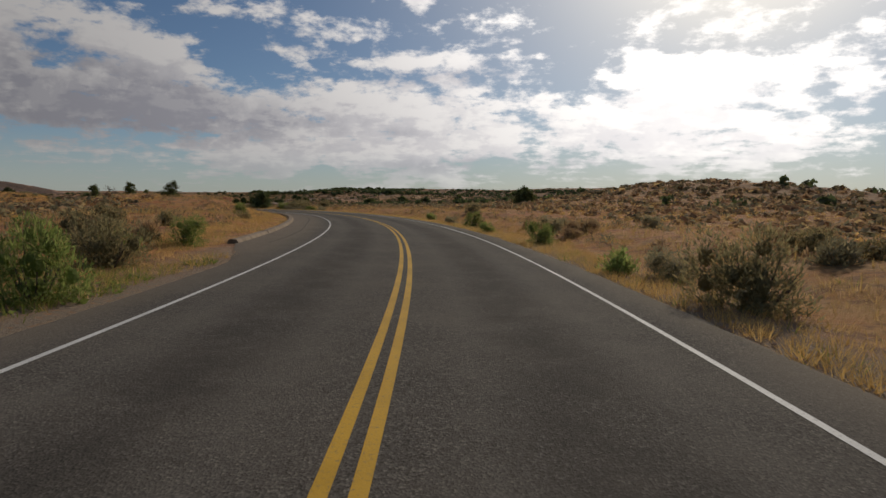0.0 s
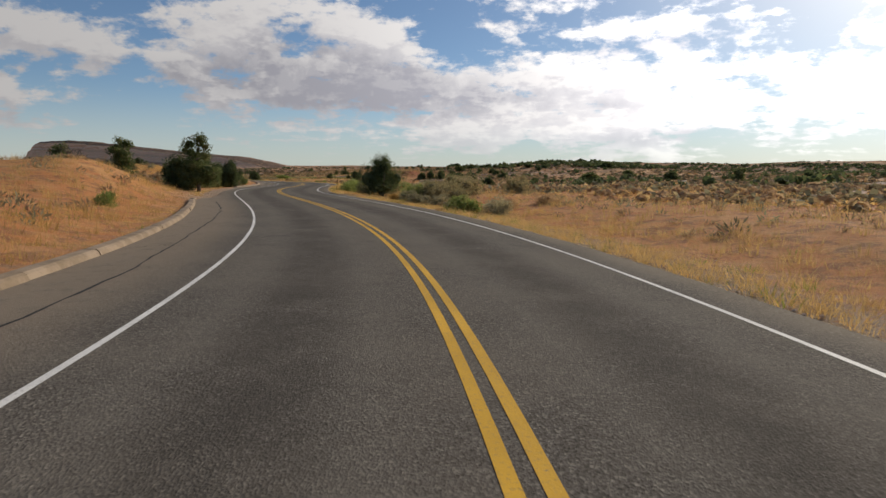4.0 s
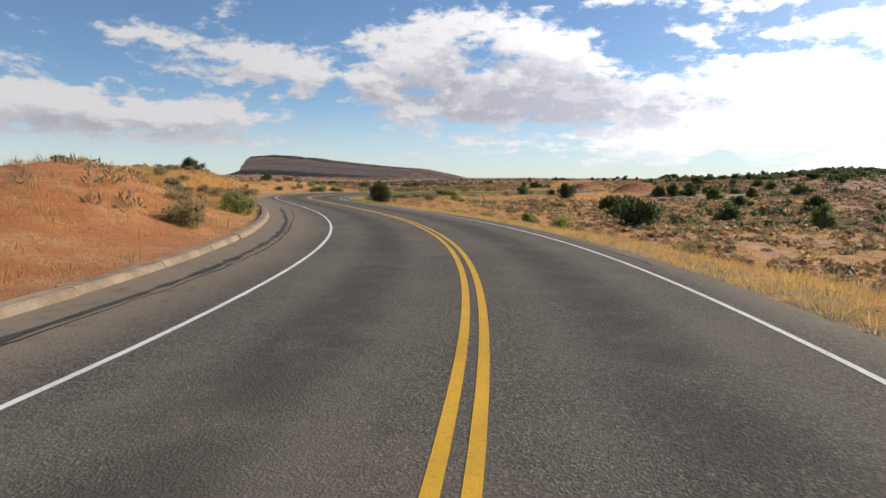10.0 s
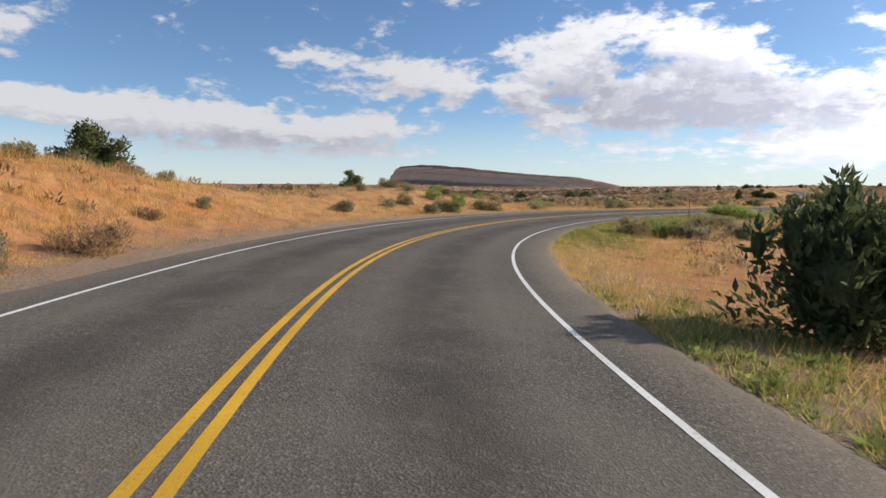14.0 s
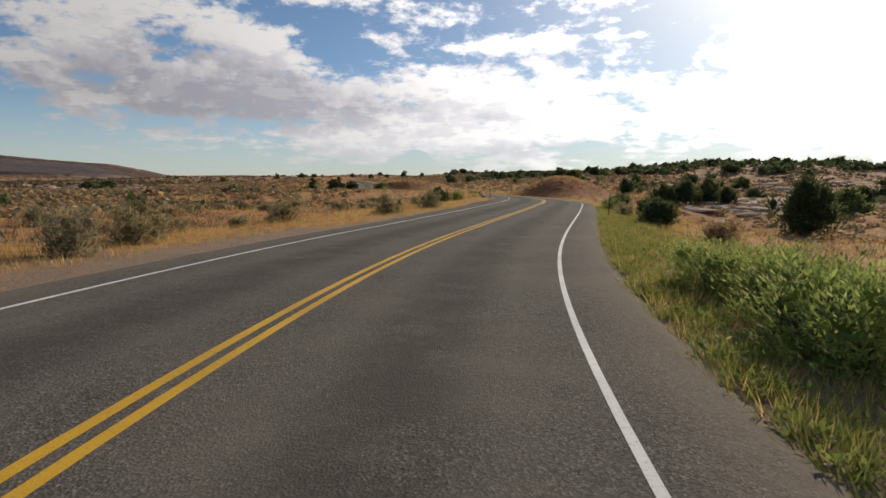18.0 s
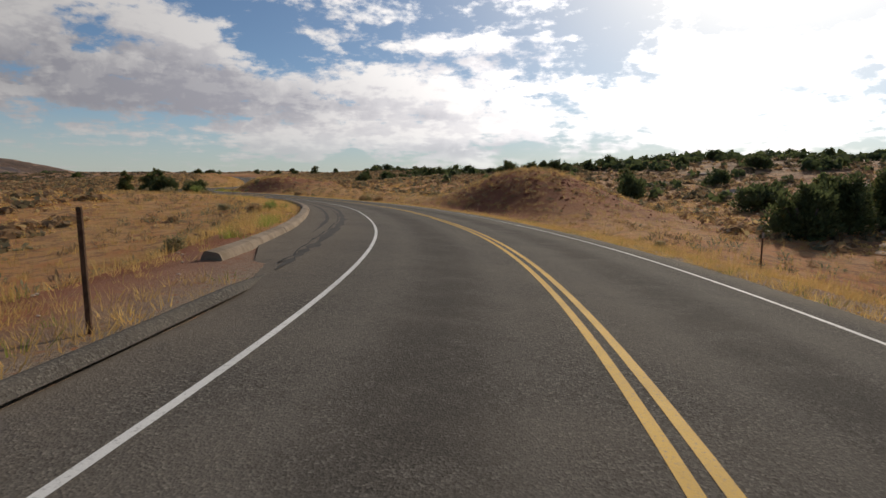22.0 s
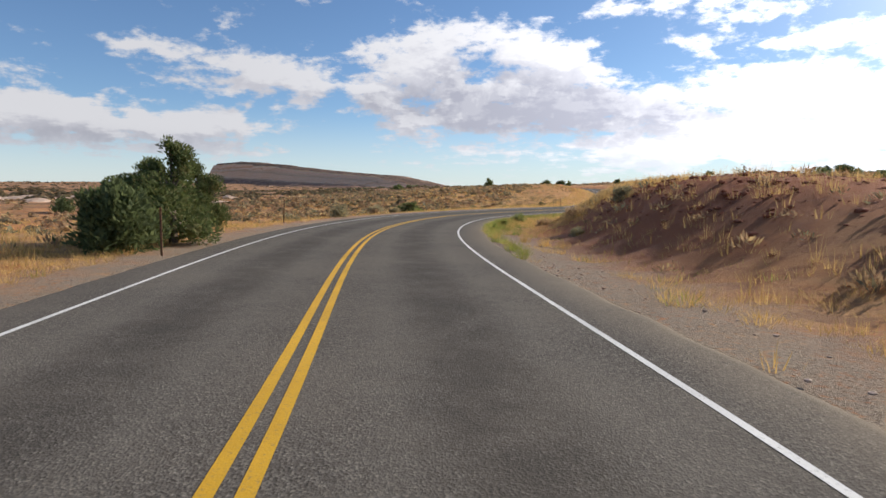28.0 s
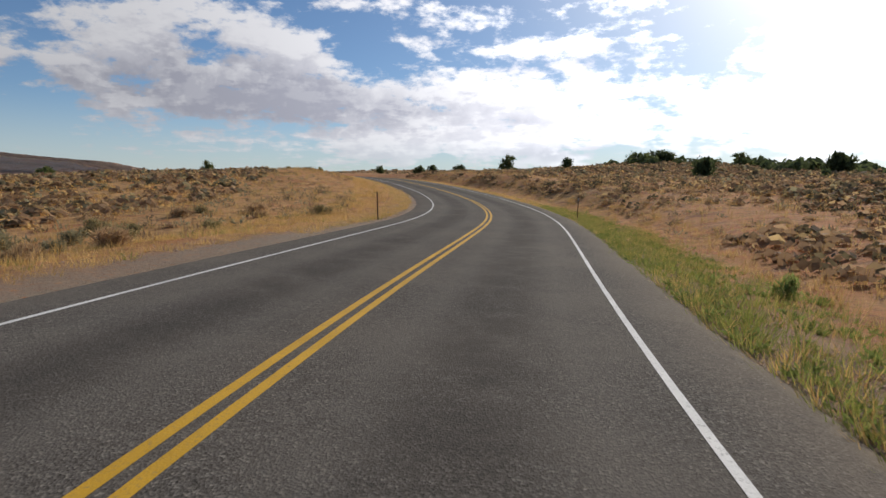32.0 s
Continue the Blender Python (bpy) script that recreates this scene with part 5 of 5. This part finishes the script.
# the brush-covered mounds beside the road
r = np.random.default_rng(66)
for mat, name, label, count in ((M_BRUSH, "mound_brush", "dense brown brush on the earth mounds", 1500), (M_SCRUB, "mound_scrub", "dark scrub on the earth mounds", 700),
                                (M_DRYGRASS, "mound_grass", "straw-coloured grass on the earth mounds", 1500)):
    px, py = [], []
    for mx, my, w in ((-147, 343, 8), (-101, 285, 9), (-136, 331, 7), (-92, 292, 10)):
        n = (count * 2 if mat is M_DRYGRASS else count * 2 // 3) if mx == -147 else (count // 2 if mat is M_DRYGRASS else count // 7) if mx > -130 else count // 9
        px.append(r.normal(mx, w * 0.6, n))
        py.append(r.normal(my, w * 0.75, n))
    x, y = np.concatenate(px), np.concatenate(py)
    d, s = road_near(x, y)
    ok = (mat is M_DRYGRASS) | (s < 385) | (s > 409) | (r.random(len(x)) < 0.12)
    ok &= abs(d) > (7.2 if mat is not M_DRYGRASS else 5.6)
    shape = tuft(46, 20, 0.8, 0.016) if mat is M_DRYGRASS else clump(57, 60, 0.12, 0.32)
    scatter(name, label, "brush", shape, rows(x[ok], y[ok], r, 0.6 if mat is M_DRYGRASS else 0.8, 0.4 if mat is M_DRYGRASS else 0.55), mat)
# the dark brushy slope past the last bend
r = np.random.default_rng(67)
s, d = r.uniform(426, 540, 9000), 8.5 + 75 * r.random(9000)
x, y, _ = on_road(s, d)
d, _ = road_near(x, y)
keep = (d > 8.5) & mixed(x, y, 6.0, 68, np.where(d < 15, 0.0, -0.7))
x, y = x[keep], y[keep]
half = len(x) // 3
scatter("slope_scrub", "dark brush covering the slope beside the bend", "brush", mound(58, 14, 0.33), rows(x[:half], y[:half], r, 0.9, 0.7), M_SCRUB)
scatter("slope_brush", "brown brush covering the slope beside the bend", "brush", mound(59, 14, 0.33), rows(x[half:], y[half:], r, 0.85, 0.62), M_BRUSH)
r = np.random.default_rng(61)
x, y = r.uniform(-268, 128, 27000), r.uniform(-65, 598, 27000)
d, s = road_near(x, y)
for name, label, mat, level, seed, wide, tall in (("hillside_scrub", "dark scrub covering the hillsides", M_SCRUB, -0.1, 14, 1.4, 1.0), ("hillside_juniper", "small dark junipers dotted over the hillsides", M_JUNIPER, 0.42, 16, 1.9, 1.9),
                                                  ("hillside_brush", "brown brush covering the hillsides", M_BRUSH, 0.0, 15, 1.3, 0.9)):
    ok = (abs(d) > 34) & open_plain(d, s, r) & mixed(x, y, 8.0, seed, level) & ((mat is M_BRUSH) | (x > -150) | ((mat is M_SCRUB) & (r.random(len(x)) < 0.4)))
    scatter(name, label, "brush", mound(seed + 40, 14 if mat is M_JUNIPER else 8, 0.4 if mat is M_JUNIPER else 0.54), rows(x[ok] + seed % 3, y[ok] + seed % 5, r, wide, tall), mat)
a, q = r.uniform(-0.9, 2.0, 12000), 240 + 1300 * r.random(12000) ** 1.7
x, y = -70 - np.sin(a) * q, 170 + np.cos(a) * q
ok = (x < -262) | (x > 122) | (y > 592)
x, y = x[ok], y[ok]
places = rows(x, y, r, 3.4, 2.3)
places[:, 2] -= 0.25
scatter("far_scrub", "dark scrub and small trees on the far plain", "brush", mound(55, 7, 0.6), places, M_SCRUB)
r = np.random.default_rng(63)
x, y = r.uniform(-200, 40, 3600), r.uniform(318, 480, 3600)
d, s = road_near(x, y)
keep = (d > 44) & (height(x, y, d, s) > 4.2) & mixed(x, y, 12.0, 63, -0.05)
scatter("hilltop_juniper", "dark junipers crowding the hilltop", "brush", mound(58, 34, 0.3), rows(x[keep], y[keep], r, 2.9, 2.5), M_JUNIPER)
r = np.random.default_rng(62)
x, y = r.uniform(-480, 400, 4200), 0
y = 870 - 0.0011 * (x + 110) ** 2 - 150 * r.random(len(x)) ** 1.6
keep = mixed(x, y, 30.0, 62, -0.25)
places = rows(x[keep], y[keep], r, 4.6, 4.0)
places[:, 2] -= 0.35
scatter("ridge_juniper", "dark junipers along the far ridge", "brush", mound(57, 11, 0.46), places, M_JUNIPER)


# ---- rocks ----
def boulder(seed):
    r = np.random.default_rng(seed)
    bm = bmesh.new()
    bmesh.ops.create_icosphere(bm, subdivisions=2, radius=0.5)
    for v in bm.verts:
        k = 1 + 0.5 * noise.noise(Vector(v.co) * 2.2 + Vector((seed, 0, 0)))
        v.co = Vector((v.co.x * k * 1.3, v.co.y * k, max(-0.12, v.co.z * k * 0.55)))
    me = bpy.data.meshes.new("rock")
    bm.to_mesh(me)
    bm.free()
    me.materials.append(M_ROCK)
    return me


ROCKS = [boulder(k) for k in range(5)]
r = np.random.default_rng(71)
for hx, hy, q in PALE:
    for k in range(34):
        x, y = hx + r.normal(0, q * 0.45), hy + r.normal(0, q * 0.45)
        if abs(road_near([x], [y])[0][0]) < 16:
            continue
        ob = tagged(new("rock", ROCKS[k % 5]), "pale weathered sandstone ledge on the slope", "rock", "sandstone ledges")
        w = r.uniform(1.2, 4.2)
        ob.matrix_basis = Matrix.Translation((x, y, z_at(x, y) - 0.03 * w)) @ Matrix.Rotation(r.uniform(0, 6.3), 4, "Z") @ Matrix.Diagonal((w * 1.5, w * 0.8, w * 0.42, 1))
# low broken ledges out on the plain, at the mesa's foot
r = np.random.default_rng(73)
slab = [(np.array([v.co for v in me.vertices]), np.array([f.vertices for f in me.polygons])) for me in ROCKS]
for k in range(3):
    x, y = r.normal(-318, 34, 70), 0
    y = 342 + (x + 318) * 0.45 + r.normal(0, 16, 70)
    places = rows(x, y, r, 4.2, 2.6)
    places[:, 2] -= 0.2
    scatter("far_ledges", "pale broken sandstone ledges out on the plain", "rock", slab[k], places, M_ROCK)
r = np.random.default_rng(72)
x, y, d, s, r = spread(5200, 4.3, 7.4, 1.5, 4.0, -0.9, 26)
ok = abs(d) > np.where(d < 0, behind_kerb(s, d), 4.3)
bm = bmesh.new()
bmesh.ops.create_icosphere(bm, subdivisions=1, radius=0.5)
stone_v = np.array([(v.co.x * 1.2, v.co.y, v.co.z * 0.7) for v in bm.verts])
stone_f = np.array([[v.index for v in f.verts] for f in bm.faces])
bm.free()
scatter("verge_gravel", "small brown stones strewn along the pavement's edge", "gravel", (stone_v, stone_f), rows(x[ok], y[ok], r, 0.06, 0.05, 0.0), M_ROCK)
r = np.random.default_rng(74)
px, py = [], []
for hx, hy, q in RED[:3]:
    px.append(r.normal(hx, q * 0.55, 1500))
    py.append(r.normal(hy, q * 0.55, 1500))
x, y = np.concatenate(px), np.concatenate(py)
d, s = road_near(x, y)
ok = abs(d) > 6.6
places = rows(x[ok], y[ok], r, 0.13, 0.11, 0.01)
places[:, 4:] *= (0.5 + 1.6 * r.random(len(places)) ** 3)[:, None]
scatter("red_clods", "crumbled red earth clods on the cut bank", "soil", (stone_v, stone_f), places, M_CLOD)


# ---- marker posts ----
def rod(w, t, h, bevel=0.006):
    bm = bmesh.new()
    bmesh.ops.create_cube(bm, size=1.0)
    for v in bm.verts:
        v.co = Vector((v.co.x * w, v.co.y * t, (v.co.z + 0.5) * h))
    bmesh.ops.bevel(bm, geom=bm.edges[:], offset=bevel, segments=1, affect="EDGES")
    return bm


def bm_mesh(name, bm, mat):
    me = bpy.data.meshes.new(name)
    bm.to_mesh(me)
    bm.free()
    me.materials.append(mat)
    return me


def post_mesh():
    bm = bmesh.new()
    # a U-shaped steel channel
    for cx, cy, w, t in ((0, 0, 0.034, 0.01), (-0.02, 0.012, 0.01, 0.03), (0.02, 0.012, 0.01, 0.03)):
        b = rod(w, t, 1.45, 0.003)
        for v in b.verts:
            v.co += Vector((cx, cy, -0.25))
        tmp = bpy.data.meshes.new("tmp")
        b.to_mesh(tmp)
        b.free()
        bm.from_mesh(tmp)
        bpy.data.meshes.remove(tmp)
    return bm_mesh("channel", bm, M_POST)


CHANNEL = post_mesh()
PLATE = bm_mesh("plate", rod(0.075, 0.006, 0.18, 0.002), M_PLATE)
BOLT = bm_mesh("bolt", rod(0.018, 0.03, 0.018, 0.004), M_POST)
for x, y, lean, plate in [(-23.3, 96.5, 7, 0), (-98.2, 186.4, 0, 0), (-97.7, 214.6, 2, 1), (-106.4, 239.0, -2, 0), (-94.0, 254.0, 0, 1), (-129.9, 295.4, 0, 0),
                          (-158.0, 326.6, 2, 0), (-146.9, 314.2, 0, 0), (-166.9, 375.9, -2, 0), (-158.4, 384.0, 1, 1)]:
    ob = tagged(new("marker_post"), "leaning rusty steel marker post in the verge" if abs(lean) > 3 else "thin rusty steel marker post in the verge", "post", "roadside marker posts")
    part("channel", CHANNEL, ob)
    for k in (0, 1):
        part("bolt", BOLT, ob, "", Matrix.Translation((0, -0.012, 1.02 + 0.12 * k)))
    if plate:
        part("plate", PLATE, ob, "pale reflector plate", Matrix.Translation((0, -0.012, 0.98)))
    _, s = road_near([x], [y])
    ob.matrix_basis = Matrix.Translation((x, y, z_at(x, y))) @ Matrix.Rotation(float(np.interp(s[0], along, heading)), 4, "Z") @ Matrix.Rotation(radians(lean), 4, "Y")


# ---- kerbs: cast concrete lengths with open joints ----
def kerb_piece(a, b, r):
    """One length of kerb between two places along the road, a little out of line."""
    s = np.linspace(a + 0.02, b - 0.02, 4)
    j = r.uniform(-0.02, 0.02)
    prof = [(-5.58 + j, -0.08), (-5.64 + j, 0.05), (-5.69 + j, 0.085), (-5.88 + j, 0.095 + j * 0.5), (-5.93 + j, 0.08), (-6.0 + j, -0.1)]
    v = np.stack([np.stack([*on_road(s, d)[:2], z + fall(s, d)], -1) for d, z in prof], 0)
    f = grid_faces(len(prof), len(s))
    m = len(s)
    caps = np.array([[0, m, 2 * m, 3 * m], [0, 3 * m, 4 * m, 5 * m], [m - 1, 4 * m - 1, 3 * m - 1, 2 * m - 1], [m - 1, 6 * m - 1, 5 * m - 1, 4 * m - 1]])
    return mesh_of("kerb_length", v.reshape(-1, 3), np.concatenate([f, caps]), M_KERB)


r = np.random.default_rng(81)
for a, b in KERBS:
    kerb = tagged(new("kerb"), "low sand-stained concrete kerb along the shoulder", "kerb", kind="structure")
    for q in np.arange(a, b - 0.5, 3.0):
        part("kerb_length", kerb_piece(q, min(q + 3.0, b), r), kerb)


def berm(a, b):
    """A low rolled edge of asphalt along the left of the pavement."""
    s = np.arange(a, b, 0.8)
    wob = np.array([0.05 * noise.noise((q * 0.5, 3.0, 0.0)) for q in s])
    prof = [(-4.32, -0.03), (-4.38, 0.03), (-4.44, 0.055), (-4.5, 0.05), (-4.6, -0.1)]
    rise = np.clip(np.minimum(s - a, b - s) / 3, 0, 1)
    v = np.stack([np.stack([*on_road(s, d + wob)[:2], (z + 0.1) * rise - 0.1 + wob * 0.3 + fall(s, d)], -1) for d, z in prof], 0)
    me = mesh_of("asphalt_berm", v.reshape(-1, 3), grid_faces(len(prof), len(s)), M_ASPHALT, True)
    tagged(new("asphalt_berm", me), "low dark rolled asphalt edge along the bend", "kerb", kind="structure")


berm(282, 304)


# ---- cracks and tar in the shoulder ----
def crack(points, wide, seed, name="crack"):
    """A jagged ribbon along rows of (way along the road, offset)."""
    r = np.random.default_rng(seed)
    p = np.array(points, float)
    u = np.linspace(0, len(p) - 1, 8 * len(p))
    s, d = np.interp(u, np.arange(len(p)), p[:, 0]), np.interp(u, np.arange(len(p)), p[:, 1])
    s, d = s + r.normal(0, 0.03, len(u)), d + r.normal(0, 0.025, len(u))
    w = wide * r.uniform(0.4, 1.2, len(u))
    x0, y0, _ = on_road(s, d - w / 2)
    x1, y1, _ = on_road(s + w * 0.5, d + w / 2)
    z = np.interp(d, [-5.75, -4.3, -3.4], [-0.035, 0, 0]) + 0.004 + fall(s, d)
    v = np.stack([np.stack([x0, y0, z], -1), np.stack([x1, y1, z], -1)], 0)
    me = mesh_of(name, v.reshape(-1, 3), grid_faces(2, len(u)), M_CRACK)
    tagged(new(name, me), "dark open crack in the asphalt shoulder", "crack", kind="structure")


def tar_band(a, b, d, wide, seed):
    """A ragged dark band of spread tar along the shoulder."""
    r = np.random.default_rng(seed)
    s = np.arange(a, b, 0.4)
    mid = d + 0.1 * np.sin(s * 0.21 + seed) + np.cumsum(r.normal(0, 0.012, len(s)))
    half = wide * 0.5 * np.clip(r.normal(1, 0.4, len(s)), 0.2, 2.0) * np.clip(np.minimum(s - a, b - s) / 2, 0.05, 1)
    cols = []
    for k in (-1, 1):
        q = mid + k * half
        x, y, _ = on_road(s, q)
        cols.append(np.stack([x, y, np.interp(q, [-5.75, -4.3, -3.4], [-0.035, 0, 0]) + 0.003 + fall(s, q)], -1))
    me = mesh_of("tar_band", np.stack(cols, 0).reshape(-1, 3), grid_faces(2, len(s))[:, ::-1], M_TAR)
    tagged(new("tar_band", me), "dark worn tar band along the shoulder", "tar", kind="structure")


tar_band(127, 176, -4.75, 0.16, 1)
tar_band(268, 284, -4.1, 0.16, 2)
tar_band(303, 346, -4.35, 0.2, 3)
tar_band(310, 344, -4.95, 0.12, 4)
r = np.random.default_rng(91)
for a, b in KERBS:
    crack([(q, -4.55 + 0.12 * math.sin(q * 0.3)) for q in np.arange(a, b, 4.0)], 0.05, int(a))
    for q in np.arange(a + 4, b - 3, 8.5):
        crack([(q, -5.5), (q + 0.5, -4.9), (q + 0.2, -4.4)], 0.045, int(q))
crack([(q, 3.75 + 0.06 * math.sin(q * 0.4)) for q in np.arange(150, 178, 4.0)], 0.03, 3)
crack([(q, -3.95 + 0.08 * math.sin(q * 0.5)) for q in np.arange(345, 362, 4.0)], 0.05, 4)
crack([(348, -4.1), (350, -4.5), (352.5, -4.4), (356, -4.9)], 0.06, 5)
